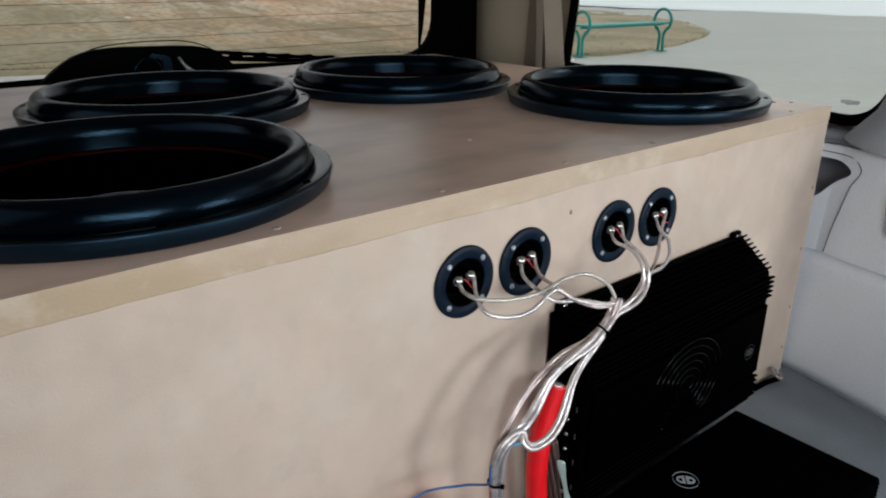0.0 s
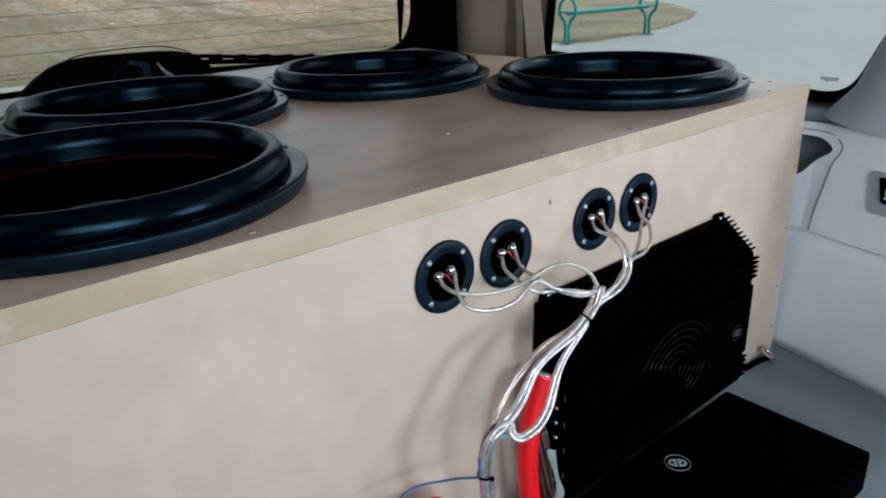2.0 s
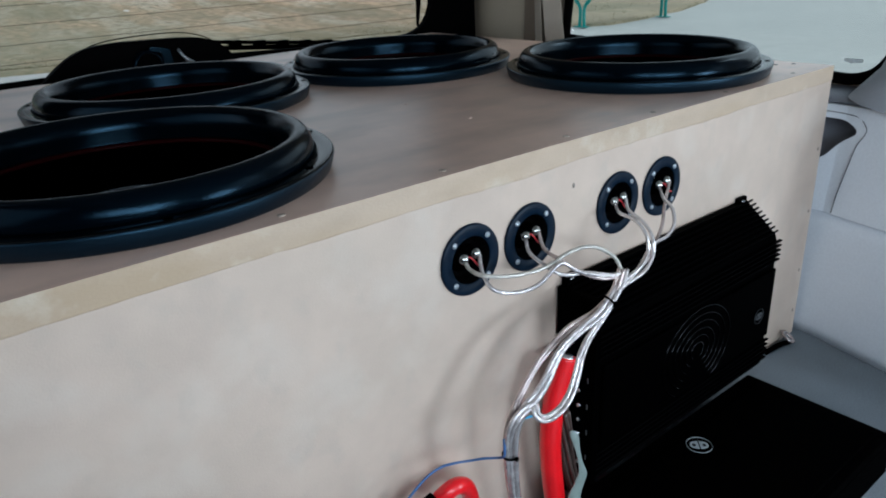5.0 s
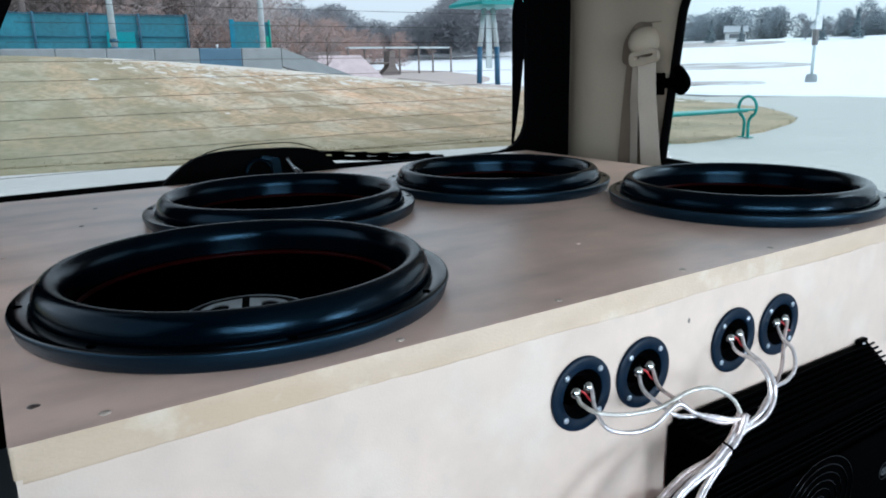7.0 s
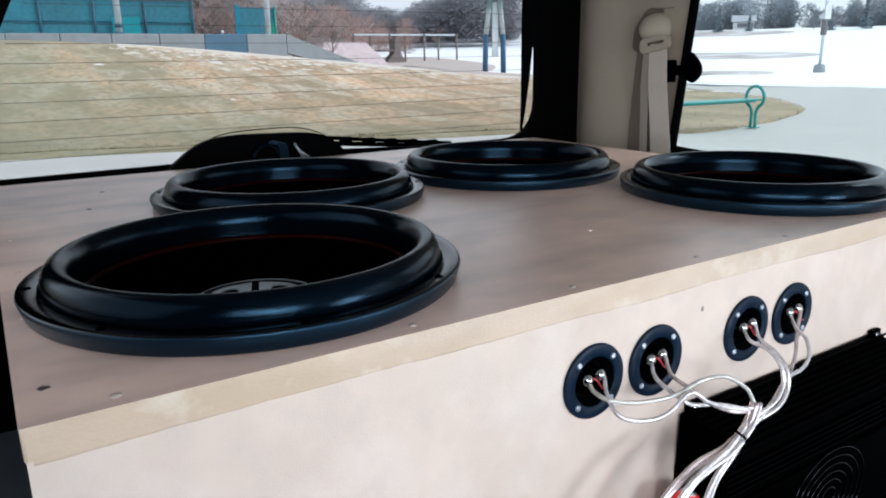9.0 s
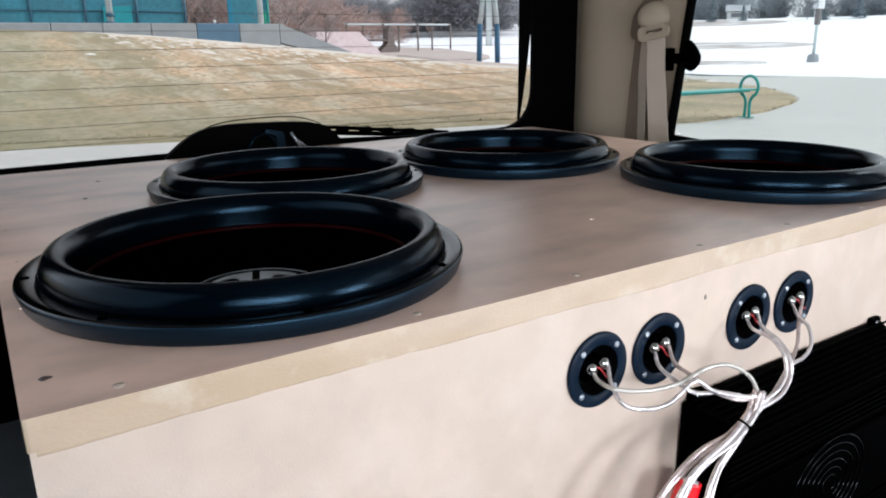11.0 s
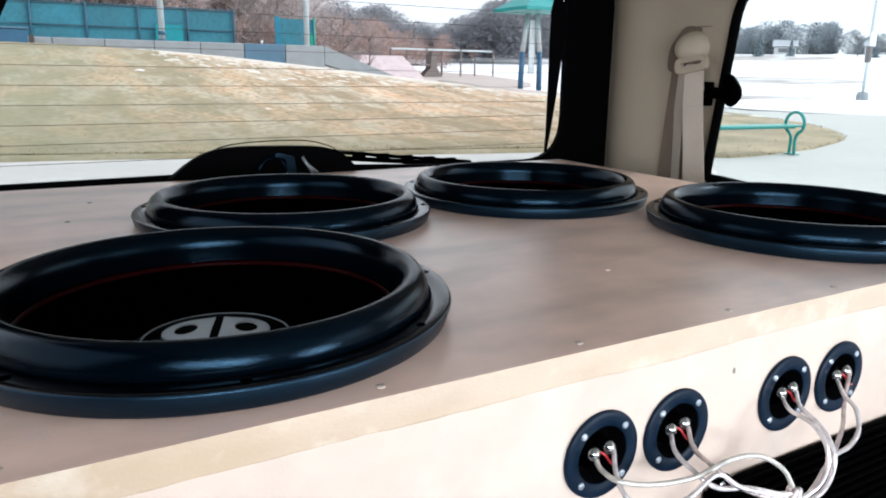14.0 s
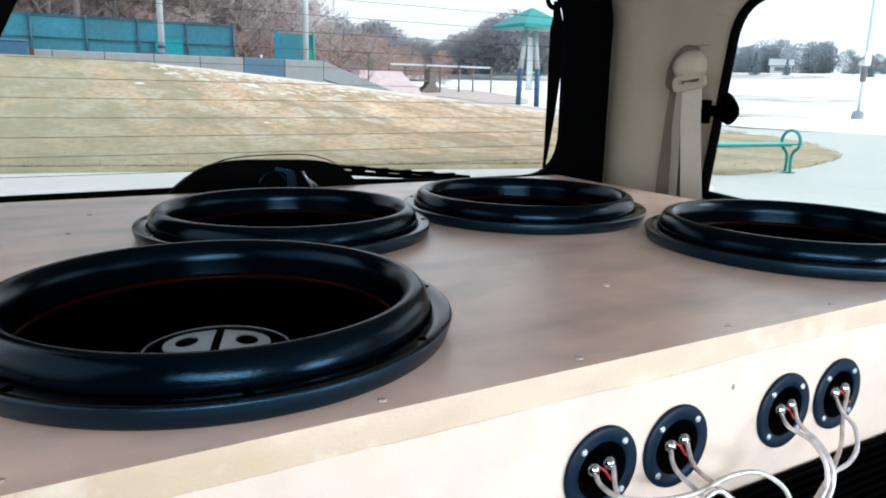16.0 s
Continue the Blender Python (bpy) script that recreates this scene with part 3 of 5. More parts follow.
front = plate([(BOX_X0 + 0.001, FLOOR), (BOX_X1 - 0.001, FLOOR), (BOX_X1 - 0.001, TOP - 0.019), (BOX_X0 + 0.001, TOP - 0.019)],
              [circle(x, z, 0.0228, 32) for x, z in CUPS], 0.018)
boxed("front_panel", moved(front, Matrix.Translation((0, 0.019, 0)) @ STAND), MDF)
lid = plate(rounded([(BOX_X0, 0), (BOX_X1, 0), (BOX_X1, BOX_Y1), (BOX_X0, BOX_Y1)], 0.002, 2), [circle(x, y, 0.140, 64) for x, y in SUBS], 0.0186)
top = boxed("top_panel", moved(lid, Matrix.Translation((0, 0, TOP - 0.0186))), MDF_TOP_LIT, "brown fibreboard top with paler cut edges")
top.data.materials.append(MDF_EDGE)
for p in top.data.polygons:
    if abs(p.normal.z) < 0.5:
        p.material_index = 1
for x0 in (BOX_X0 + 0.001, BOX_X1 - 0.019):
    boxed("side_panel", box(x0, x0 + 0.018, 0.0195, BOX_Y1 - 0.019, FLOOR, TOP - 0.019), MDF)
boxed("back_panel", box(BOX_X0 + 0.001, BOX_X1 - 0.001, BOX_Y1 - 0.0185, BOX_Y1 - 0.001, FLOOR, TOP - 0.019), MDF)
# dark lining so that no daylight shows inside
boxed("bottom_panel", box(BOX_X0 + 0.02, BOX_X1 - 0.02, 0.02, BOX_Y1 - 0.02, FLOOR + 0.001, FLOOR + 0.018), MDF)

random.seed(3)
places = [(x, 0.0132) for x in (-0.3285, -0.1408, 0.003, 0.148, 0.281, 0.414, 0.568)]
places += [(0.641, 0.047 + 0.135 * k) for k in range(6)] + [(-0.360, 0.046 + 0.135 * k) for k in range(6)]
places += [(-0.239, 0.698), (-0.271, 0.578), (0.622, 0.062), (0.145, 0.254), (0.1475, 0.142), (0.18, 0.63)]
places += [(-0.30 + 0.15 * k, 0.836) for k in range(7)]
for n, (x, y) in enumerate(places):
    dot = lathe([(0.0, 0.0007), (0.0014, 0.0007), (0.0027, 0.0004), (0.0030, 0.0)], 12)
    for v in dot.verts:
        v.co.x *= random.uniform(0.8, 1.3)
        v.co.y *= random.uniform(0.7, 1.2)
    boxed("screw_plug", moved(dot, Matrix.Translation((x + random.uniform(-0.003, 0.003), y, TOP))), FILLER if n < 7 else BROWN_JACKET if n in (7, 8, 13, 19, 20, 21) else MDF_TOP_LIT, "pale filler over a screw" if n < 7 else "", True)
for x, z in ((0.146, 0.856), (0.644, 0.79), (0.645, 0.70), (0.644, 0.61), (0.643, 0.545), (-0.364, 0.80), (-0.362, 0.70)):
    hole = lathe([(0.0, 0.0008), (0.0016, 0.0007), (0.0022, 0.0)], 10)
    boxed("screw_head", moved(hole, Matrix.Translation((x, 0.001, z)) @ pose(0, 0, 0, 90) @ Matrix.Diagonal((0.75, 1.2, 1.0, 1.0))), SCREW, "", True)
# uneven filler along the joint under the top panel
bm = bmesh.new()
strip = []
for k in range(260):
    x = BOX_X0 + 0.004 + (BOX_X1 - BOX_X0 - 0.008) * k / 259
    w = 0.0020 + 0.0034 * max(0.0, 0.1 + noise.noise((x * 7, 1.0, 0))) + 0.0008 * noise.noise((x * 55, 2.0, 0))
    strip.append([bm.verts.new((x, 0.0004, TOP - 0.0186 + 0.0006)), bm.verts.new((x, -0.0003, TOP - 0.0186 - w * 0.5)), bm.verts.new((x, 0.0009, TOP - 0.0186 - w))])
for a, b in zip(strip, strip[1:]):
    bm.faces.new((a[0], b[0], b[1], a[1]))
    bm.faces.new((a[1], b[1], b[2], a[2]))
boxed("joint_filler", bm, MDF_EDGE, "uneven pale filler along the joint", True)

# ---------------------------------------------------------------- subwoofers


def logo_mesh(size, height):
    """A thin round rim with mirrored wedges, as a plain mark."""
    s = size
    bm = bmesh.new()
    seg, vs = 40, []
    for k in range(seg):
        c, q = math.cos(2 * math.pi * k / seg), math.sin(2 * math.pi * k / seg)
        vs.append([bm.verts.new(((s - w) * c, (s * 0.98 - w) * q, z)) for w, z in ((0, 0), (0, height), (0.02 * s, height), (0.02 * s, 0))])
    for k in range(seg):
        a, b = vs[k], vs[(k + 1) % seg]
        for q in range(3):
            bm.faces.new((a[q], b[q], b[q + 1], a[q + 1]))
    pieces = [bm]
    for d in (-1, 1):
        bow = [(d * 0.06 * s, -0.46 * s), (d * 0.06 * s, 0.46 * s)] + [(d * (0.30 + 0.42 * math.cos(radians(q))) * s, 0.40 * math.sin(radians(q)) * s) for q in range(80, -81, -16)]
        eye_hole = [(d * (0.40 + 0.16 * math.cos(radians(q))) * s, 0.21 * math.sin(radians(q)) * s) for q in range(0, 360, 30)]
        pieces.append(plate(bow, [eye_hole], height))
    return merged(*pieces)


def subwoofer(place, turn):
    s = holder("subwoofer", (place[0], place[1], TOP))
    tagged(s, "black twelve-inch subwoofer with a fat rubber surround, facing up", "subwoofer", "subwoofers in the box top")
    ring = [(0.1395, -0.012), (0.1395, 0.0005), (SUB_R - 0.0040, 0.0003), (SUB_R - 0.0030, 0.0015), (SUB_R, 0.0120), (SUB_R - 0.0006, 0.0138),
            (SUB_R - 0.002, 0.0143), (0.1572, 0.0143), (0.1562, 0.0134), (0.1557, 0.0060)]
    gasket = part("gasket_ring", lathe(ring, 112), GASKET, s, "thick black rubber gasket ring", True)
    gasket.data.materials.append(LEDGE)
    for p in gasket.data.polygons:
        if p.normal.z > 0.9:
            p.material_index = 1
    roll = [(0.1535, 0.0040), (0.1545, 0.0120)]
    for k in range(15):
        a = math.pi * k / 14
        roll.append((0.1440 + 0.0113 * math.cos(a), 0.0155 + 0.0170 * math.sin(a)))
    roll += [(0.1322, 0.0060), (0.1316, 0.0020)]
    part("surround", lathe(roll, 112), RUBBER, s, "fat rolled rubber surround", True)
    part("cone", lathe([(0.1320, 0.0045), (0.1312, 0.0015), (0.1275, -0.0005), (0.1230, -0.0025), (0.095, -0.017), (0.070, -0.030), (0.060, -0.033)], 80), CONE, s, "deep black cone", True)
    part("stitch_ring", lathe([(0.1312, 0.0030), (0.1300, 0.0042), (0.1284, 0.0020), (0.1290, 0.0)], 80), RED_INK, s, "dark red stitching round the cone", True)
    cap = [(0.0, -0.0125)] + [(0.070 * math.sin(radians(q)), -0.0125 - 0.0220 * (1 - math.cos(radians(q)))) for q in range(12, 91, 13)]
    dome = part("dust_cap", lathe(cap, 56), BLACK_PLASTIC, s, "domed black dust cap", True)
    mark = logo_mesh(0.053, 0.0012)
    for v in mark.verts:
        r = min(0.070, math.hypot(v.co.x, v.co.y))
        v.co.z += -0.0125 - 0.0220 * (1 - math.sqrt(1 - (r / 0.070) ** 2)) + 0.0002
    m = part("mark", mark, SILVER_INK, s, "pale printed round mark")
    m.matrix_basis = pose(0, 0, 0, 0, 0, -19)
    for k in range(8):
        a = radians(turn + 45 * k)
        r = (SUB_R + 0.1556) / 2
        hole = lathe([(0.0, 0.0002), (0.0024, 0.0002), (0.0028, 0.0006), (0.0032, 0.0002), (0.0033, -0.001)], 14)
        part("bolt_hole", moved(hole, Matrix.Translation((r * math.cos(a), r * math.sin(a), 0.0143))), CONE, s)
    part("basket", lathe([(0.139, -0.011), (0.132, -0.02), (0.085, -0.12), (0.075, -0.14), (0.0, -0.14)], 48), BLACK_TRIM, s, "", True)
    return s


for place, turn in zip(SUBS, (-7, 30, 5, 22)):
    subwoofer(place, turn)

# ---------------------------------------------------------------- wire terminals


def terminal(x, z):
    t = holder("speaker_terminal", (x, 0, z))
    tagged(t, "round black terminal cup with two binding posts on the box front", "terminal", "terminals on the box front")
    face = pose(0, 0, 0, 90)
    flange = [(0.0212, -0.004), (0.0212, 0.0017), (0.0218, 0.0024), (0.0305, 0.0024), (0.0315, 0.0019), (0.0319, 0.0010), (0.0319, -0.0002)]
    part("flange", moved(lathe(flange, 56), face), FLANGE, t, "", True)
    cup = [(0.0214, 0.0018), (0.0204, 0.0002), (0.0195, -0.012), (0.0185, -0.0145), (0.0, -0.0145)]
    part("cup", moved(lathe(cup, 40), face), BLACK_TRIM, t, "recessed black cup", True)
    part("shelf", box(-0.015, 0.015, -0.0025, 0.012, -0.0065, -0.0045, 0.0005), BLACK_PLASTIC, t)
    for sx in (-1, 1):
        for sz in (-1, 1):
            head = lathe([(0.0, 0.0005), (0.0008, 0.0010), (0.0017, 0.0010), (0.0025, 0.0005), (0.0027, -0.0004)], 14)
            part("screw", moved(head, Matrix.Translation((sx * 0.0181, -0.0025, sz * 0.0181)) @ face), ZINC, t, "", True)
    for n, sx in enumerate((-1, 1)):
        px, pz = sx * 0.0066, 0.0030 + 0.0016 * n
        knob = [(0.0, 0.0130), (0.0022, 0.0127), (0.0042, 0.0112), (0.0053, 0.0088), (0.0053, 0.0068), (0.0042, 0.0050), (0.0050, 0.0036), (0.0050, 0.0), (0.0028, -0.0012), (0.0026, -0.012)]
        stud = part("binding_post", moved(lathe(knob, 20), Matrix.Translation((px - 0.0035, 0.0050, pz + 0.0015)) @ face), CHROME, t, "shiny metal binding post", True)
        collar = lathe([(0.0030, 0.0), (0.0056, 0.0), (0.0056, 0.002), (0.0030, 0.002)], 18)
        part("collar", moved(collar, Matrix.Translation((px - 0.0035, 0.0076, pz + 0.0015)) @ face), BLACK_PLASTIC, stud, "black collar", True)
    lead = smooth_line([(-0.009, -0.003, 0.007), (-0.004, -0.007, 0.0045), (0.002, -0.008, -0.0035), (0.006, -0.009, -0.005)], 5)
    part("tag_wire", tube(lead, 0.0008, 6), RED_COLLAR, t, "short red lead", True)
    return t


for x, z in CUPS:
    terminal(x, z)

# ---------------------------------------------------------------- amplifiers


def amplifier(name, length, profile, label, fins, fan=None):
    """An extruded heat-sink case; profile is (depth out of the base, height) round the section."""
    a = holder(name)
    tagged(a, label, "amplifier")
    bm = bmesh.new()
    rows = [[bm.verts.new((x, -d, h)) for d, h in profile] for x in (0.004, length - 0.004)]
    n = len(profile)
    for k in range(n):
        bm.faces.new((rows[0][k], rows[0][(k + 1) % n], rows[1][(k + 1) % n], rows[1][k]))
    bm.faces.new(rows[0])
    bm.faces.new(rows[1][::-1])
    bmesh.ops.recalc_face_normals(bm, faces=bm.faces)
    bmesh.ops.bevel(bm, geom=bm.edges[:], offset=0.0009, segments=2, affect="EDGES")
    part("body", bm, ANODISED, a, "black anodised finned body")
    for (d0, h0), (d1, h1), count in fins:
        for k in range(count):
            t = (k + 0.5) / count
            d, h = d0 + (d1 - d0) * t, h0 + (h1 - h0) * t
            out = Vector((0, -(h1 - h0), -(d1 - d0))).normalized()
            if out.y > 0:
                out = -out
            fin = box(0.0, length, -0.0011, 0.0011, -0.001, 0.0036, 0.0006, 1)
            up = Vector((0, out.y, out.z))
            along = Vector((1, 0, 0))
            turn = Matrix((along, up.cross(along), up)).transposed().to_4x4()
            part("fin", moved(fin, Matrix.Translation((0, -d, h)) @ turn), FIN_METAL, a)
    return a


H0, H1 = 0.522, 0.766
amp = amplifier("amplifier", 0.334, [(0.001, 0.0), (0.001, H1 - H0), (0.006, H1 - H0), (0.047, H1 - H0 - 0.034), (0.050, H1 - H0 - 0.045),
                                      (0.050, 0.045), (0.047, 0.034), (0.006, 0.0)], "big black finned amplifier screwed to the box front",
                [((0.007, H1 - H0), (0.047, H1 - H0 - 0.034), 9), ((0.0502, H1 - H0 - 0.038), (0.0502, H1 - H0 - 0.068), 5), ((0.047, 0.036), (0.007, 0.002), 9), ((0.0502, 0.072), (0.0502, 0.040), 5)])
amp.location = (0.126, 0.0, H0)
part("front_plate", box(0.006, 0.328, -0.0545, -0.0495, 0.078, H1 - H0 - 0.075, 0.002), BLACK_PLASTIC, amp, "smooth black cover plate")
for k in range(6):
    r = 0.012 + 0.0105 * k
    arc = [(0.166 + r * math.cos(radians(q)), -0.0550, 0.122 + r * 0.8 * math.sin(radians(q))) for q in range(-62, 243, 8)]
    part("grille_ring", tube(arc, 0.0007, 6), GRILLE, amp, "", True)
sockets = part("end_plate", box(-0.0035, 0.0045, -0.051, -0.002, 0.004, H1 - H0 - 0.004, 0.001), BLACK_PLASTIC, amp, "black end plate with sockets")
part("end_plate", box(0.3290, 0.3350, -0.044, -0.006, 0.040, H1 - H0 - 0.040, 0.001), BLACK_PLASTIC, amp)
for z in (0.229, 0.012):
    for x in (0.004, 0.312):
        tab = part("mounting_tab", box(x, x + 0.018, -0.006, -0.0005, z, z + 0.020, 0.001), ANODISED, amp)
        part("screw", moved(lathe([(0.0, 0.002), (0.002, 0.0016), (0.003, 0.0)], 12), Matrix.Translation((x + 0.009, -0.006, z + 0.014)) @ pose(0, 0, 0, 90)), STEEL, tab, "", True)
for k in range(7):
    for j in range(2):
        socket = lathe([(0.0, 0.001), (0.0016, 0.0012), (0.0022, 0.0)], 10)
        part("terminal_screw", moved(socket, Matrix.Translation((-0.0036, -0.018 - 0.014 * j, 0.035 + 0.017 * k)) @ pose(0, 0, 0, 0, -90)), STEEL, sockets, "", True)
for k in range(4):
    part("label_bar", box(-0.0042, -0.0034, -0.0435, -0.0423, 0.06 + 0.03 * k, 0.066 + 0.03 * k), DIM_INK, sockets)
m = part("mark", logo_mesh(0.010, 0.0006), DIM_INK, amp, "small dim grey mark")
m.matrix_basis = Matrix.Translation((0.298, -0.0547, 0.115)) @ pose(0, 0, 0, 90)

low = holder("amplifier", (0.088, -0.062, FLOOR))
tagged(low, "flat black amplifier with a round silver mark lying on the floor", "amplifier")
part("body", box(0.0, 0.334, -0.158, 0.0105, 0.001, 0.052, 0.003), ANODISED, low, "flat black case")
part("cover", box(0.014, 0.320, -0.146, -0.012, 0.052, 0.0555, 0.0015), BLACK_PLASTIC, low, "raised black cover")
for k in range(9):
    part("fin", box(0.004, 0.330, -0.1595, -0.157, 0.006 + 0.005 * k, 0.0082 + 0.005 * k, 0.0006, 1), ANODISED, low)
m = part("mark", logo_mesh(0.0135, 0.0007), SILVER_INK, low, "round silver mark")
m.matrix_basis = Matrix.Translation((0.163, -0.030, 0.0556)) @ pose(0, 0, 0, 0, 0, 135)
for x, y in ((0.006, -0.006), (0.328, -0.006), (0.328, -0.152), (0.006, -0.152)):
    part("screw", moved(lathe([(0.0, 0.001), (0.002, 0.0008), (0.0026, 0.0)], 10), Matrix.Translation((x, y, 0.052))), BLACK_PLASTIC, low, "", True)

# ---------------------------------------------------------------- cables


def cable(name, label, points, radius, mat):
    return tagged(part(name, tube(smooth_line(points, 7), radius, 14), mat, smooth=True), label, "cable")


LEAD = "thin clear-jacketed speaker wire from terminal to bundle"
W = 0.0018
cable("speaker_wire", LEAD, [(0.0072, -0.0040, 0.8245), (0.0037, -0.0140, 0.8210), (0.006, -0.03, 0.820), (0.033, -0.035, 0.813), (0.065, -0.04, 0.812), (0.091, -0.045, 0.820), (0.114, -0.05, 0.819), (0.136, -0.055, 0.805), (0.144, -0.06, 0.789)], W, DULL_JACKET)
cable("speaker_wire", LEAD, [(0.0212, -0.0060, 0.8275), (0.0117, -0.0200, 0.8180), (0.010, -0.035, 0.808), (0.031, -0.04, 0.800), (0.052, -0.045, 0.802), (0.076, -0.047, 0.814), (0.093, -0.052, 0.803), (0.121, -0.056, 0.791), (0.141, -0.061, 0.788)], W, CLEAR_JACKET)
cable("speaker_wire", LEAD, [(0.0778, -0.0040, 0.8255), (0.0708, -0.0150, 0.8170), (0.072, -0.03, 0.810), (0.080, -0.045, 0.802), (0.108, -0.05, 0.796), (0.134, -0.06, 0.788)], W, CLEAR_JACKET)
cable("speaker_wire", LEAD, [(0.0918, -0.0060, 0.8275), (0.0848, -0.0200, 0.8170), (0.082, -0.04, 0.814), (0.096, -0.05, 0.801), (0.121, -0.055, 0.788), (0.138, -0.06, 0.786)], W, COPPER_JACKET)
cable("speaker_wire", LEAD, [(0.2015, -0.0040, 0.8255), (0.1889, -0.0200, 0.8230), (0.187, -0.04, 0.821), (0.184, -0.055, 0.811), (0.181, -0.06, 0.797), (0.164, -0.065, 0.789), (0.144, -0.062, 0.780)], W, CLEAR_JACKET)
cable("speaker_wire", LEAD, [(0.2155, -0.0060, 0.8285), (0.2029, -0.0200, 0.8220), (0.200, -0.04, 0.815), (0.194, -0.055, 0.805), (0.189, -0.06, 0.791), (0.169, -0.065, 0.782), (0.142, -0.064, 0.777)], W, CLEAR_JACKET)
cable("speaker_wire", LEAD, [(0.2740, -0.0040, 0.8255), (0.2595, -0.0200, 0.8200), (0.253, -0.035, 0.815), (0.243, -0.045, 0.803), (0.224, -0.05, 0.797), (0.194, -0.055, 0.798), (0.167, -0.06, 0.784), (0.137, -0.066, 0.777)], W, CLEAR_JACKET)
cable("speaker_wire", LEAD, [(0.2890, -0.0060, 0.8285), (0.2625, -0.0200, 0.8150), (0.238, -0.035, 0.802), (0.213, -0.045, 0.791), (0.187, -0.055, 0.785), (0.152, -0.062, 0.778), (0.139, -0.062, 0.774)], W, COPPER_JACKET)
BUNDLE = "thick twin clear-jacketed speaker cable in the tied bundle"
EYEWARD = Vector((0.62, 0.70, -0.35))


def twin_cable(label, points, radius, mat, sway, phase):
    """Two jackets moulded side by side, slowly turning over along the line."""
    line = smooth_line(points, 7)
    a, b = [], []
    n = len(line)
    for k, p in enumerate(line):
        ahead = (line[min(k + 1, n - 1)] - line[max(k - 1, 0)]).normalized()
        across = ahead.cross(EYEWARD).normalized()
        turn = sway * math.sin(phase + 9.0 * k / n)
        off = (across * math.cos(turn) + ahead.cross(across) * math.sin(turn)) * radius * 0.94
        a.append(p + off)
        b.append(p - off)
    ob = part("speaker_cable", merged(tube(a, radius, 12), tube(b, radius, 12)), mat, smooth=True)
    return tagged(ob, label, "cable")


twin_cable(BUNDLE, [(0.1430, -0.0600, 0.7920), (0.1300, -0.0620, 0.7745), (0.1078, -0.0620, 0.7631), (0.0884, -0.0620, 0.7608), (0.0711, -0.0620, 0.7587), (0.0489, -0.0620, 0.7501), (0.0355, -0.0600, 0.7390), (0.0222, -0.0600, 0.7257), (0.0106, -0.0590, 0.7084), (0.0036, -0.0580, 0.6917), (0.0014, -0.0570, 0.6742), (0.0014, -0.0565, 0.6630), (0.0024, -0.0565, 0.6446), (0.0076, -0.0545, 0.6155), (0.0171, -0.0520, 0.5675)], 0.0020, COPPER_JACKET, 0.9, 0.4)
twin_cable(BUNDLE, [(0.1500, -0.0580, 0.7880), (0.1320, -0.0640, 0.7760), (0.1070, -0.0670, 0.7636), (0.0922, -0.0670, 0.7592), (0.0730, -0.0680, 0.7555), (0.0540, -0.0700, 0.7504), (0.0432, -0.0700, 0.7386), (0.0339, -0.0700, 0.7263), (0.0254, -0.0680, 0.7155), (0.0142, -0.0660, 0.7081), (0.0079, -0.0630, 0.6934), (0.0038, -0.0628, 0.6793), (0.0026, -0.0630, 0.6631), (0.0034, -0.0630, 0.6417), (0.0088, -0.0600, 0.6147), (0.0224, -0.0545, 0.5655)], 0.0024, CLEAR_JACKET, 0.8, 1.9)
twin_cable(BUNDLE, [(0.1480, -0.0620, 0.7850), (0.1367, -0.0600, 0.7700), (0.1205, -0.0620, 0.7578), (0.1047, -0.0640, 0.7488), (0.0906, -0.0660, 0.7404), (0.0782, -0.0700, 0.7321), (0.0701, -0.0730, 0.7200), (0.0617, -0.0750, 0.7077), (0.0472, -0.0780, 0.6996), (0.0312, -0.0800, 0.6988), (0.0224, -0.0780, 0.6998), (0.0178, -0.0755, 0.7050), (0.0195, -0.0715, 0.7096), (0.0165, -0.0690, 0.7098), (0.0085, -0.0680, 0.7070), (0.0004, -0.0660, 0.6993), (-0.0018, -0.0630, 0.6849), (-0.0006, -0.0605, 0.6675), (0.0010, -0.0600, 0.6477), (0.0065, -0.0578, 0.6188), (0.0168, -0.0560, 0.5705)], 0.0021, CLEAR_JACKET, 0.7, 3.2)
red = cable("power_cable", "thick bright red power cable, cut end up, beside the amplifier", [(0.1030, -0.0310, 0.7055), (0.0982, -0.0310, 0.6923), (0.0907, -0.0310, 0.6745), (0.0846, -0.0325, 0.6540), (0.0795, -0.0345, 0.6250), (0.0795, -0.0365, 0.5930), (0.0820, -0.0380, 0.5640), (0.0890, -0.0380, 0.5150)], 0.0106, RED_JACKET)
part("cut_end", tube([(0.1026, -0.0310, 0.7045), (0.1037, -0.0310, 0.7074)], 0.0092, 14, 1.0, lambda t: 1.0 - 0.25 * t), CLEAR_JACKET, red, "pale cut end of the strands", True)
cable("power_cable", "bright red power cable looping over the floor by the box", [(-0.074, -0.02, 0.52), (-0.067, -0.025, 0.595), (-0.057, -0.03, 0.626), (-0.040, -0.035, 0.638), (-0.022, -0.03, 0.622), (-0.010, -0.022, 0.582), (-0.008, -0.02, 0.52)], 0.0075, RED_JACKET)
cable("cable_end", "black heat-shrink sleeve on the red cable", [(-0.084, -0.034, 0.628), (-0.074, -0.034, 0.634), (-0.062, -0.034, 0.637)], 0.0066, BLACK_PLASTIC)
core = smooth_line([(0.0925, -0.0385, 0.6530), (0.0958, -0.0395, 0.6278), (0.0977, -0.0405, 0.6074), (0.1020, -0.0405, 0.5808), (0.1090, -0.0405, 0.5517), (0.1220, -0.0405, 0.5100)], 7)
ground = holder("ground_cable", (0.1220, -0.0405, 0.5100))
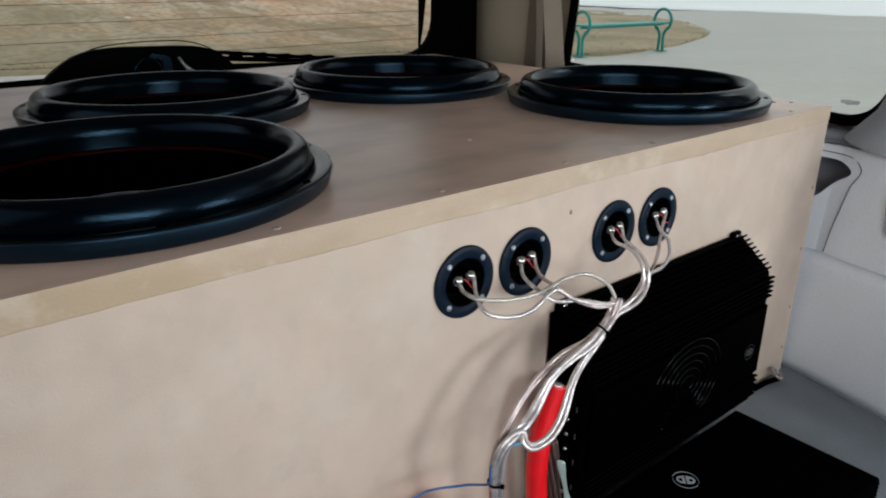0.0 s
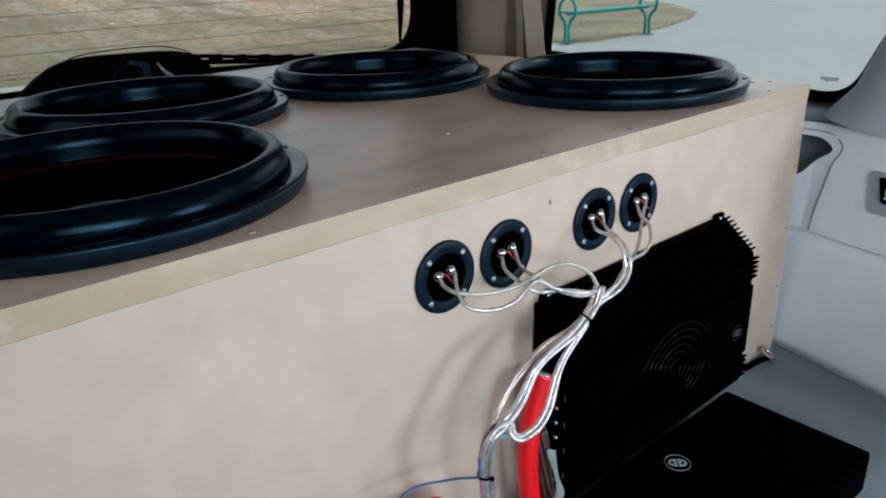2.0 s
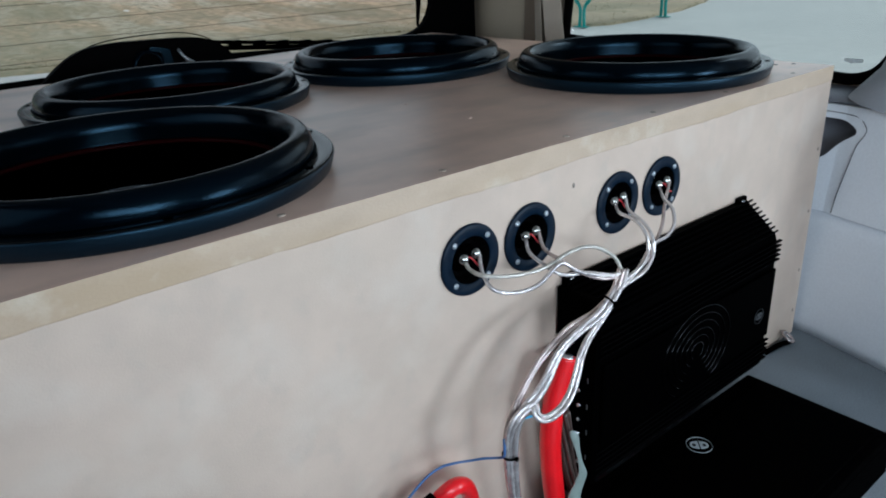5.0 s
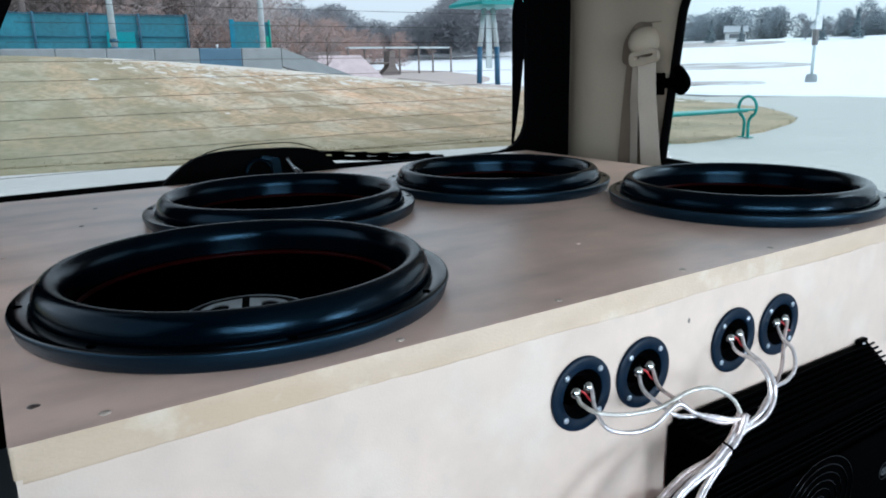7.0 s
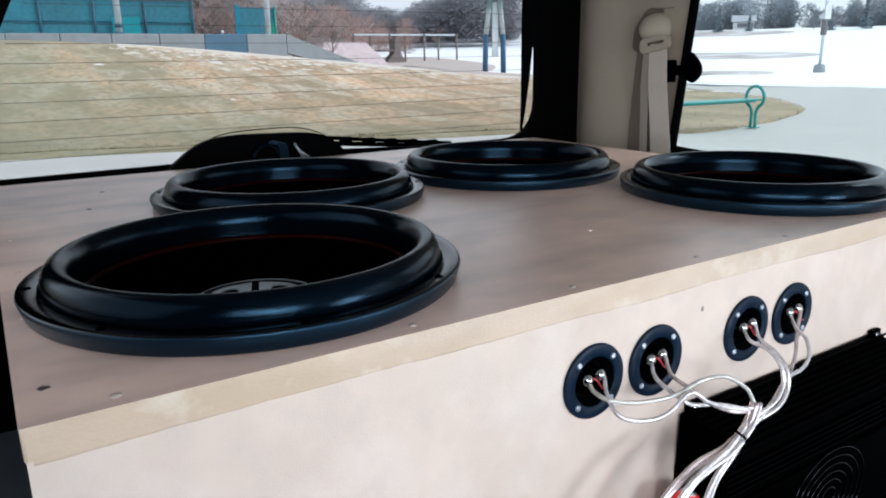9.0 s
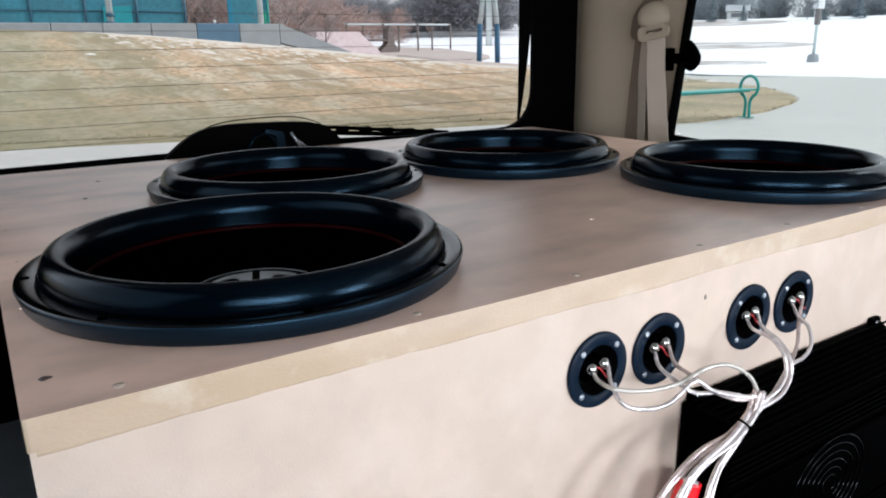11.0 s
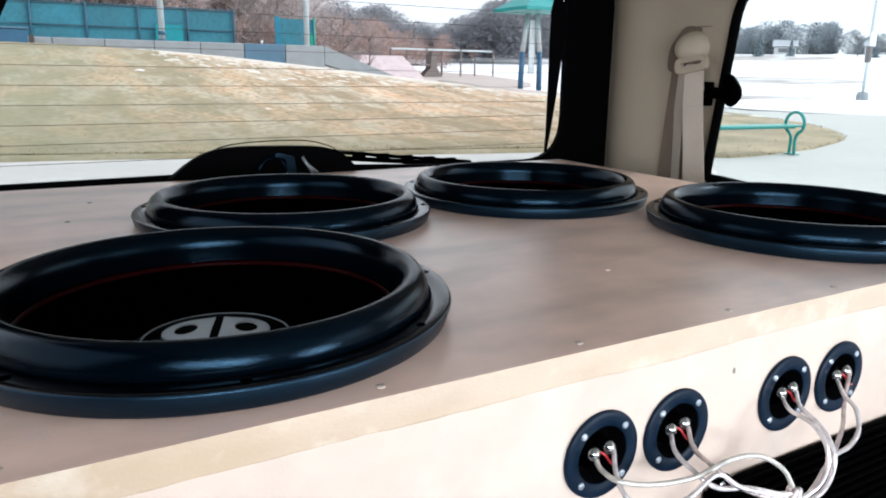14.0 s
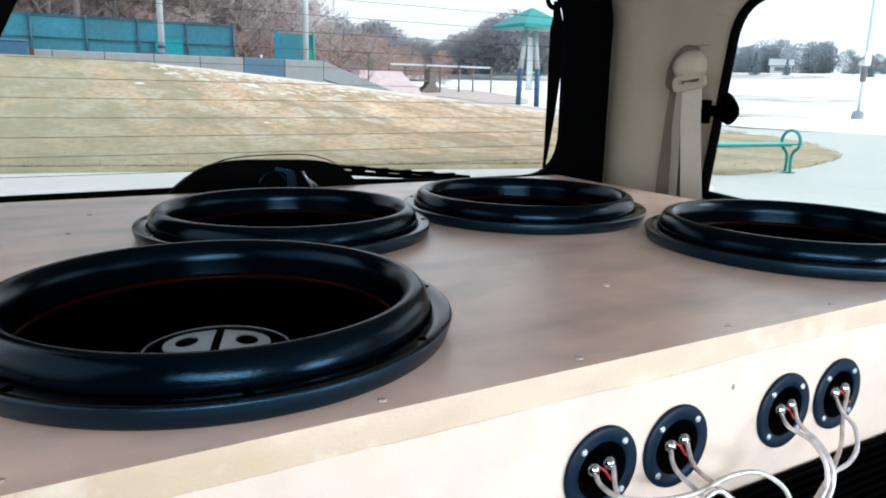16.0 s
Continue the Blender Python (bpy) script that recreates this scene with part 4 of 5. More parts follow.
tagged(ground, "brown stranded copper ground cable beside the red one", "cable")
for k in range(7):
    r = 0.0048 if k else 0.0
    strand = tube([p + Vector((r * math.cos(k * 1.047 + 0.055 * i) - 0.1220, r * math.sin(k * 1.047 + 0.055 * i) + 0.0405, -0.5100)) for i, p in enumerate(core)], 0.0021, 7)
    part("strand", strand, BROWN_JACKET, ground, "", True)
cable("remote_wire", "thin blue wire running along the box from the bundle", [(-0.0052, -0.0600, 0.6835), (-0.0066, -0.0620, 0.6741), (-0.0059, -0.0600, 0.6656), (-0.0083, -0.0520, 0.6609), (-0.0155, -0.0450, 0.6601), (-0.0253, -0.0380, 0.6589), (-0.0383, -0.0350, 0.6619), (-0.0511, -0.0320, 0.6630), (-0.0646, -0.0300, 0.6597), (-0.0800, -0.0300, 0.6520), (-0.1000, -0.0300, 0.6400), (-0.1130, -0.0300, 0.6290)], 0.0011, BLUE_JACKET)
cable("remote_wire", "thin light blue wire between bundle and amplifier", [(0.0100, -0.0560, 0.6830), (0.0166, -0.0520, 0.6829), (0.0275, -0.0500, 0.6817), (0.0428, -0.0480, 0.6772), (0.0600, -0.0400, 0.6660), (0.0760, -0.0140, 0.6480), (0.0930, -0.0090, 0.6330), (0.1130, -0.0110, 0.6230), (0.1215, -0.0180, 0.6210)], 0.0010, CYAN_JACKET)
strip_line = smooth_line([(0.0918, -0.0500, 0.6369), (0.0930, -0.0520, 0.6284), (0.0953, -0.0540, 0.6140), (0.0988, -0.0550, 0.5973), (0.0990, -0.0570, 0.5872), (0.0952, -0.0560, 0.5762), (0.0905, -0.0550, 0.5643), (0.0900, -0.0545, 0.5450), (0.0920, -0.0540, 0.5200)], 6)
film = bmesh.new()
rows = []
for k, p in enumerate(strip_line):
    u = k / (len(strip_line) - 1)
    w = 0.0030 + 0.0028 * min(1.0, 4.0 * u) + 0.0008 * math.sin(17 * u)
    a = 0.35 + 0.9 * math.sin(5.0 * u)
    rows.append([film.verts.new(p + Vector((w * q * math.cos(a) * 0.78, -w * q * 0.62 * math.cos(a) - 0.002 * q * q, w * q * math.sin(a) * 0.3)) + Vector((0.0, -0.0005 * side, 0.0))) for side, q in ((1, -1), (1, 0), (1, 1), (-1, 1), (-1, 0), (-1, -1))])
for a, b in zip(rows, rows[1:]):
    for q in range(6):
        film.faces.new((a[q], a[(q + 1) % 6], b[(q + 1) % 6], b[q]))
film.faces.new(rows[0][::-1])
film.faces.new(rows[-1])
bmesh.ops.recalc_face_normals(film, faces=film.faces)
tagged(part("plastic_strip", film, FILM, smooth=True), "curled pale greenish plastic strip beside the cables", "plastic strip")
for x, y, z, tilt, r, flat in ((0.1205, -0.0640, 0.7690, 40, 0.0090, 0.8), (0.0014, -0.0602, 0.6640, 95, 0.0070, 1.05)):
    band = lathe([(r - 0.001, -0.0009), (r, -0.0009), (r, 0.0009), (r - 0.001, 0.0009), (r - 0.001, -0.0009)], 24)
    lock = box(-0.0016, 0.0016, -r - 0.0022, -r + 0.0006, -0.0017, 0.0017, 0.0004, 1)
    m = Matrix.Translation((x, y, z)) @ pose(0, 0, 0, 0, 90 - tilt, 0) @ Matrix.Diagonal((1.0, flat, 1.0, 1.0))
    tie = part("cable_tie", moved(band, m), BLACK_PLASTIC, smooth=True)
    tagged(tie, "black cable tie round the wire bundle", "cable tie")
    part("lock", moved(lock, m), BLACK_PLASTIC, tie)

# ---------------------------------------------------------------- side trim, shelf and pillar
trim = holder("side_trim")
tagged(trim, "grey plastic side trim panel below the quarter window", "trim panel", kind="structure")


def trim_x(y, z):
    lean = 0.664 + 0.055 * max(0.0, (z - FLOOR) / 0.36) ** 2
    return lean + 0.26 * min(0.0, y + 0.004) * (1.0 if y > -0.35 else 0.35 / max(0.35, -y))


def skin(name, y0, y1, z0, z1, ny, nz, mat, out=0.0, label=""):
    bm = bmesh.new()
    g = []
    for i in range(ny + 1):
        y = y0 + (y1 - y0) * i / ny
        col = []
        for j in range(nz + 1):
            z = z0 + (z1 - z0) * j / nz
            edge = 0.004 * (1 if j in (0, nz) or i in (0, ny) else 0)
            col.append(bm.verts.new((trim_x(y, z) - out + edge, y, z)))
        g.append(col)
    for i in range(ny):
        for j in range(nz):
            bm.faces.new((g[i][j], g[i + 1][j], g[i + 1][j + 1], g[i][j + 1]))
    rim = [e for e in bm.edges if len(e.link_faces) == 1]
    grown = bmesh.ops.extrude_edge_only(bm, edges=rim)
    for v in grown["geom"]:
        if isinstance(v, bmesh.types.BMVert):
            v.co.x += 0.03
    return part(name, bm, mat, trim, label, True)


skin("lower_panel", -0.30, 0.86, FLOOR, 0.690, 30, 10, TRIM_GREY, 0.0)
recess_hole = rounded([(0.075, 0.820), (-0.006, 0.820), (-0.030, 0.806), (-0.004, 0.790), (0.014, 0.764), (0.075, 0.752)], [0.0, 0.02, 0.014, 0.02, 0.02, 0.0], 5)
edge = [(-0.30, 0.6925), (-0.004, 0.6925), (0.86, 0.6925), (0.86, 0.838), (0.3, 0.838), (-0.004, 0.838), (-0.15, 0.838), (-0.30, 0.838)]
mid = plate(edge, [recess_hole], 0.012)
bmesh.ops.subdivide_edges(mid, edges=[e for e in mid.edges if e.calc_length() > 0.12], cuts=3)
moved(mid, STAND_SIDE)
for v in mid.verts:
    v.co.x += trim_x(v.co.y, v.co.z) - 0.001
part("middle_panel", mid, TRIM_GREY, trim)
bowl = bmesh.new()
inner = [bowl.verts.new((trim_x(y, z) + 0.004, y, z)) for y, z in recess_hole]
deep = [bowl.verts.new((trim_x(y, z) + 0.045, y * 0.8 + 0.012, 0.786 + (z - 0.786) * 0.75)) for y, z in recess_hole]
for k in range(len(inner)):
    n = (k + 1) % len(inner)
    bowl.faces.new((inner[k], inner[n], deep[n], deep[k]))
bowl.faces.new(deep)
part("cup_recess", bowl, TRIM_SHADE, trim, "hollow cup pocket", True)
line = smooth_line([(trim_x(y, z) - 0.0012, y, z) for y, z in ((0.05, 0.829), (-0.014, 0.827), (-0.034, 0.817), (-0.037, 0.806), (-0.029, 0.789), (-0.024, 0.757), (-0.019, 0.722), (-0.017, 0.694))], 6)
part("panel_joint", tube(line, 0.0007, 6), JOINT, trim, "dark joint between panels", True)
bezel = plate(rounded([(-0.150, 0.741), (-0.092, 0.741), (-0.081, 0.793), (-0.139, 0.793)], 0.010, 5), [], 0.003)
bezel = moved(bezel, STAND_SIDE)
for v in bezel.verts:
    v.co.x += trim_x(v.co.y, v.co.z) - 0.0042
part("switch_bezel", bezel, TRIM_MID, trim, "raised switch surround")
button = moved(plate(rounded([(-0.131, 0.757), (-0.107, 0.757), (-0.098, 0.788), (-0.122, 0.788)], 0.003, 3), [], 0.004), STAND_SIDE)
for v in button.verts:
    v.co.x += trim_x(v.co.y, v.co.z) - 0.0072
part("switch", button, BLACK_PLASTIC, trim, "dark rocker switch with a white seat symbol")
for y0, y1, z0, z1 in ((-0.125, -0.110, 0.763, 0.7650), (-0.123, -0.112, 0.7670, 0.7692), (-0.1135, -0.1112, 0.7692, 0.778), (-0.118, -0.1145, 0.780, 0.7835)):
    x = trim_x(-0.117, 0.772) - 0.0080
    part("symbol", box(x, x + 0.002, y0, y1, z0, z1), WHITE_INK, trim)
shelf = bmesh.new()
rows = []
for i in range(31):
    y = -0.30 + 1.16 * i / 30
    base = trim_x(y, 0.838)
    rows.append([shelf.verts.new(p) for p in ((base + 0.006, y, 0.8385), (base - 0.001, y, 0.8405), (base + 0.003, y, 0.846), (base + 0.014, y, 0.850), (base + 0.040, y, 0.853), (0.775, y, 0.857), (0.775, y, 0.80))])
for a, b in zip(rows, rows[1:]):
    for k in range(6):
        shelf.faces.new((a[k], b[k], b[k + 1], a[k + 1]))
part("shelf", shelf, TRIM_SHADE, trim, "rounded sill shelf with shade in its colour", True)

post = holder("pillar_trim")
tagged(post, "smooth rounded grey pillar cover ahead of the quarter window", "pillar", kind="structure")
col = bmesh.new()
prev = None
for k in range(14):
    q = k / 13
    z = 0.840 + 0.53 * q
    flare = 1.0 + 0.30 * max(0.0, 1 - q * 13) ** 2
    ring = [col.verts.new((0.738 + 0.030 * q + 0.050 * flare * math.cos(2 * math.pi * n / 32), -0.076 - 0.186 * q + 0.064 * flare * math.sin(2 * math.pi * n / 32), z + 0.010 * math.sin(2 * math.pi * n / 32) * (1 - q))) for n in range(32)]
    if prev:
        for n in range(32):
            col.faces.new((prev[n], prev[(n + 1) % 32], ring[(n + 1) % 32], ring[n]))
    prev = ring
part("cover", col, TRIM_MID, post, "", True)

# belt guide, webbing and adjuster on the rear pillar
belt = holder("seat_belt", (0.772, 0.64, 1.11))
tagged(belt, "beige seat belt hanging from its guide on the rear pillar", "seat belt")


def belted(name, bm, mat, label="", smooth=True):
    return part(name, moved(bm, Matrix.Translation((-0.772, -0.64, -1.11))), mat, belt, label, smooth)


def hung(rows, thick):
    """A strap of webbing through rows of (x, y0, y1, z), smoothed."""
    bm = bmesh.new()
    prev = None
    fine = [[a + (b - a) * k / 6 for a, b in zip(r0, r1)] for r0, r1 in zip(rows, rows[1:]) for k in range(6)] + [list(rows[-1])]
    for x, y0, y1, z in fine:
        bow = 0.0016 * noise.noise((z * 11, 0.3, 0))
        ring = [bm.verts.new(p) for p in ((x + bow, y0, z), (x - bow, y1, z), (x - bow + thick, y1, z), (x + bow + thick, y0, z))]
        if prev:
            for k in range(4):
                bm.faces.new((prev[k], prev[(k + 1) % 4], ring[(k + 1) % 4], ring[k]))
        prev = ring
    return bm


dome = lathe([(0.0, 0.026), (0.012, 0.0255), (0.026, 0.020), (0.034, 0.010), (0.036, 0.0)], 32)
for v in dome.verts:
    v.co.z += 0.004 * max(0.0, v.co.y / 0.03) - 0.0015 * math.sin(v.co.x * 90)
belted("anchor_cover", moved(dome, Matrix.Translation((0.770, 0.620, 1.121)) @ pose(0, 0, 0, 14, -90, 0) @ Matrix.Diagonal((0.80, 0.94, 1.0, 1.0))), TRIM_BEIGE, "domed beige anchor cover")
# shade round the anchor cover, laid in as a dark plate
shade_outline = rounded([(0.594, 1.098), (0.640, 1.070), (0.686, 1.080), (0.682, 1.124), (0.648, 1.162), (0.600, 1.154)], 0.016, 5)
belted("anchor_shade", moved(plate(shade_outline, [], 0.004), Matrix.Translation((0.772, 0, 0)) @ STAND_SIDE), GAP_SHADE, "dark plate for the shade behind the cover", False)
loop = rounded([(0.570, 1.084), (0.641, 1.072), (0.645, 1.100), (0.575, 1.109)], 0.013, 5)
slot = rounded([(0.583, 1.0940), (0.630, 1.0865), (0.630, 1.0930), (0.583, 1.0995)], 0.002, 2)
belted("guide_loop", moved(plate(loop, [slot], 0.009), Matrix.Translation((0.747, 0, 0)) @ STAND_SIDE), TRIM_BEIGE, "pale guide loop", False)
belted("webbing", hung(((0.756, 0.584, 0.624, 1.092), (0.750, 0.574, 0.618, 1.02), (0.752, 0.563, 0.611, 0.94), (0.755, 0.553, 0.605, 0.86)), 0.0016), WEBBING, "flat woven beige webbing", False)
behind = hung(((0.766, 0.622, 0.650, 1.08), (0.770, 0.622, 0.664, 1.0), (0.773, 0.620, 0.678, 0.86)), 0.0016)
for v in behind.verts:
    v.co.x += 0.55 * (v.co.y - 0.648)
belted("rear_webbing", behind, WEBBING, "turned webbing behind", False)
# shade along the hanging belt, laid in as a dark strip
shade_strip = plate([(0.640, 1.085), (0.676, 1.085), (0.685, 0.98), (0.692, 0.862), (0.650, 0.862)], [], 0.003)
belted("belt_shade", moved(shade_strip, Matrix.Translation((0.7775, 0, 0)) @ STAND_SIDE), GAP_SHADE, "dark strip for the shade behind the belt", False)
belted("adjuster_line", box(0.768, 0.780, 0.584, 0.636, 1.1565, 1.1577, 0.0004), GAP_SHADE, "thin joint over the adjuster", False)

knob = holder("window_latch", (0.758, 0.56, 1.043))
tagged(knob, "black pop-out latch on the quarter window", "latch")
part("base", moved(box(0.757, 0.772, 0.566, 0.590, 1.020, 1.062, 0.003), Matrix.Translation((-0.758, -0.56, -1.043))), BLACK_PLASTIC, knob)
part("lever", moved(tube(smooth_line([(0.762, 0.575, 1.043), (0.758, 0.545, 1.043), (0.757, 0.524, 1.046)], 5), 0.010, 12), Matrix.Translation((-0.758, -0.56, -1.043))), BLACK_PLASTIC, knob, "", True)
part("grip", moved(tube(smooth_line([(0.764, 0.535, 1.066), (0.758, 0.522, 1.058), (0.756, 0.512, 1.047), (0.757, 0.514, 1.037), (0.762, 0.526, 1.030)], 5), 0.011, 12), Matrix.Translation((-0.758, -0.56, -1.043))), BLACK_PLASTIC, knob, "", True)

# pull strap at the tailgate window
strap = bmesh.new()
prev = None
for x, w, y, z in ((0.640, 0.010, 0.862, 1.245), (0.642, 0.020, 0.858, 1.215), (0.643, 0.036, 0.856, 1.190), (0.641, 0.032, 0.856, 1.12), (0.637, 0.021, 0.857, 1.03), (0.632, 0.010, 0.858, 0.955), (0.629, 0.004, 0.860, 0.915)):
    ring = [strap.verts.new(p) for p in ((x - w / 2, y, z), (x + w / 2, y, z), (x + w / 2, y + 0.004, z), (x - w / 2, y + 0.004, z))]
    if prev:
        for k in range(4):
            strap.faces.new((prev[k], prev[(k + 1) % 4], ring[(k + 1) % 4], ring[k]))
    prev = ring
ob = part("pull_strap", strap, BLACK_TRIM)
tagged(ob, "black folded pull strap hanging by the rear window", "strap")
part("strap_hook", tube([(0.632 + 0.016 * math.cos(radians(q)), 0.860, 1.246 + 0.014 * math.sin(radians(q))) for q in range(0, 361, 20)], 0.005, 8), BLACK_PLASTIC, ob, "", True)

# wiper motor cover on the tailgate
cover = holder("wiper_motor_cover", (0.04, 0.862, 0.90))
tagged(cover, "black humped wiper motor cover below the rear window", "cover")
hump = plate(rounded([(-0.140, 0.880), (0.232, 0.880), (0.176, 0.934), (0.149, 0.9425), (0.111, 0.946), (-0.002, 0.949), (-0.045, 0.944), (-0.074, 0.931)], [0, 0, 0.02, 0.02, 0.03, 0.03, 0.03, 0.02], 4), [], 0.020)
bmesh.ops.bevel(hump, geom=[e for e in hump.edges if len(e.link_faces) == 2 and e.calc_face_angle(0) > 1.0], offset=0.003, segments=2, affect="EDGES")
part("shell", moved(hump, Matrix.Translation((-0.04, 0.010, -0.90)) @ STAND), BLACK_TRIM, cover)
ringp = [(0.051 + 0.024 * math.cos(radians(q)) - 0.04, -0.011, 0.905 + 0.026 * math.sin(radians(q)) - 0.90) for q in range(0, 181, 12)]
part("key_ring", tube(ringp, 0.0058, 8, 0.5), RUBBER, cover, "dark raised ring", True)
part("bracket", moved(plate(rounded([(0.076, 0.900), (0.092, 0.900), (0.088, 0.930), (0.058, 0.937), (0.054, 0.931), (0.074, 0.926)], 0.003, 2), [], 0.006), Matrix.Translation((-0.04, -0.010, -0.90)) @ STAND), GASKET, cover, "dark angled bracket", False)
part("release_lever", tube([(0.103 - 0.04, -0.013, 0.928 - 0.90), (0.120 - 0.04, -0.015, 0.900 - 0.90)], 0.0026, 8), ZINC, cover, "thin grey lever", True)
part("release_lever", tube([(0.111 - 0.04, -0.012, 0.916 - 0.90), (0.129 - 0.04, -0.014, 0.901 - 0.90)], 0.0022, 8), ZINC, cover, "thin grey lever", True)

wiper = holder("rear_wiper", (0.21, 0.93, 0.905))
tagged(wiper, "black rear wiper resting along the window foot", "wiper")
part("arm", tube([(-0.03, 0, 0.022), (0.09, 0, 0.008), (0.28, 0, -0.012)], 0.0036, 8, 1.0), BLACK_PLASTIC, wiper, "", True)
part("blade", tube([(-0.01, 0.004, 0.008), (0.12, 0.004, -0.004), (0.280, 0.004, -0.020)], 0.0046, 8, 1.0), BLACK_PLASTIC, wiper, "", True)
for k in range(5):
    x = 0.02 + 0.05 * k
    part("clip", box(x, x + 0.024, -0.004, 0.008, 0.004 - 0.06 * x, 0.020 - 0.10 * x, 0.001), BLACK_PLASTIC, wiper)
part("hose", tube(smooth_line([(-0.272, -0.025, 0.005), (-0.250, -0.025, 0.030), (-0.20, -0.025, 0.044), (-0.09, -0.025, 0.0460), (-0.035, -0.025, 0.033), (-0.01, -0.02, 0.015)], 6), 0.0010, 6), BLACK_PLASTIC, wiper, "thin black hose", True)

lug = holder("cable_lug", (0.612, -0.012, FLOOR))
tagged(lug, "copper ring lug by the foot of the box", "cable lug")
part("ring", moved(lathe([(0.006, 0.0), (0.012, 0.0), (0.012, 0.0025), (0.006, 0.0025), (0.006, 0.0)], 24), Matrix.Translation((0, 0, 0.012)) @ pose(0, 0, 0, 30, 20, 0)), COPPER_JACKET, lug, "", True)
part("barrel", tube([(0.004, -0.004, 0.006), (-0.02, 0.004, 0.004), (-0.05, 0.006, 0.004)], 0.004, 10), BLACK_PLASTIC, lug, "", True)

# ---------------------------------------------------------------- park outside


def bench():
    b = holder("park_bench", (8.42, 6.26, 0.0))
    tagged(b, "teal coated steel park bench with round end loops", "bench")
    for s in (-0.80, 0.80):
        loop = [(s, 0.16 * math.cos(radians(q)), 0.435 + 0.16 * math.sin(radians(q))) for q in range(-50, 231, 14)]
        leg = smooth_line([(s, -0.045, 0.0), (s, -0.036, 0.18), (s, -0.050, 0.26), (s, -0.103, 0.335)], 5)
        part("end_frame", merged(tube(loop, 0.022, 8), tube(leg, 0.022, 8), tube([(p.x, -p.y, p.z) for p in leg], 0.022, 8)), TEAL, b, "", True)
        part("foot", box(s - 0.05, s + 0.05, -0.10, 0.10, 0.0, 0.012), TEAL, b)
    for k in range(5):
        y = -0.13 + 0.065 * k
        part("seat_slat", box(-0.84, 0.84, y - 0.027, y + 0.027, 0.395, 0.42, 0.006), TEAL, b)
    part("rail", box(-0.80, 0.80, -0.02, 0.02, 0.365, 0.395), TEAL, b)
    b.rotation_euler = (0, 0, radians(-7))
    return b


bench()


def ground_z(x, y):
    return rise(x, y)


# low barrier wall in blocks, along the top of the bank
barrier = holder("barrier_wall")
tagged(barrier, "low grey concrete barrier with one blue block on the bank", "wall", kind="structure")
for k in range(29):
    x0 = 8.26 - 1.51 * k
    part("block", box(x0, x0 + 1.495, 26.2, 26.6, 0.7, 1.96, 0.03), WALL_BLUE if k == 1 else WALL_CONCRETE, barrier, "blue painted block" if k == 1 else "")
end = bmesh.new()
za, zb = 1.29, ground_z(13.0, 26.4) - 0.3
f = [end.verts.new(p) for p in ((9.77, 26.2, za), (13.0, 26.2, zb), (13.0, 26.7, zb), (9.77, 26.7, za), (9.77, 26.2, za + 0.67), (12.9, 26.2, zb + 0.36), (12.9, 26.7, zb + 0.36), (9.77, 26.7, za + 0.67))]
for q in ((0, 1, 5, 4), (1, 2, 6, 5), (2, 3, 7, 6), (3, 0, 4, 7), (4, 5, 6, 7), (0, 3, 2, 1)):
    end.faces.new([f[k] for k in q])
part("sloping_end", end, WALL_CONCRETE, barrier, "sloping concrete end")

fence = holder("court_fence")
tagged(fence, "tall chain fence with teal windscreen cloth", "fence")
for k in range(19):
    x = 7.62 - 1.84 * k
    part("post", tube([(x, 30.95, 1.3), (x, 30.95, 3.44)], 0.05, 8), FENCE_POST, fence, "", True)
    if k:
        part("screen", box(x + 0.05, x + 1.79, 31.0, 31.03, 1.45, 3.36), TEAL_SCREEN, fence, "teal cloth panel")
        for up in (3.39, 2.55):
            part("rail", tube([(x, 30.95, up), (x + 1.84, 30.95, up)], 0.022, 6), FENCE_POST, fence, "", True)
gate_f = holder("fence_panel")
tagged(gate_f, "short teal fence panel near the light pole", "fence")
z = ground_z(10.0, 31)
part("screen", box(9.42, 11.1, 31.0, 31.03, z + 0.1, 3.2), TEAL_SCREEN, gate_f)
part("post", box(9.36, 9.56, 30.93, 30.98, z - 0.1, 3.28, 0.01), TEAL_BLUE, gate_f, "wide blue-teal post")
part("post", tube([(11.1, 30.95, z - 0.1), (11.1, 30.95, 3.28)], 0.05, 8), TEAL, gate_f, "", True)
part("kick_board", box(10.90, 11.05, 30.94, 30.99, z - 0.05, 2.60, 0.01), GREEN_BOARD, gate_f, "bright green low board")
pole_by_fence = None
for x, y in ((4.38, 28.5), (10.14, 29.2)):
    z = ground_z(x, y)
    pole = part("light_pole", tube([(x, y, z - 0.1), (x, y, z + 7.0)], 0.11, 12), GREY_POST, smooth=True)
    tagged(pole, "pale galvanised light pole behind the barrier", "pole", "light poles")
    pole_by_fence = pole_by_fence or pole
    part("base", tube([(x, y, z - 0.1), (x, y, z + 0.46), (x, y, z + 0.5)], 0.17, 12), GREY_POST, pole, "", True)
# dark fittings low on the pole that stands by the long fence
for h0, h1, r in ((1.90, 2.08, 0.18), (2.24, 2.36, 0.15)):
    part("clamp", tube([(4.38, 28.5, h0), (4.38, 28.5, h1)], r, 12), FENCE_POST, pole_by_fence, "dark clamp", True)
# low bright cloth panel before the long fence
low_panel = holder("cloth_panel", (5.05, 30.80, 1.3))
tagged(low_panel, "low bright teal cloth panel tied before the fence", "panel")
part("cloth", box(-0.52, 0.50, 0.0, 0.03, 0.0, 1.44), TEAL_CLOTH, low_panel)
part("edge_rail", tube([(-0.52, 0.015, 1.45), (0.50, 0.015, 1.45)], 0.02, 6), FENCE_POST, low_panel, "", True)
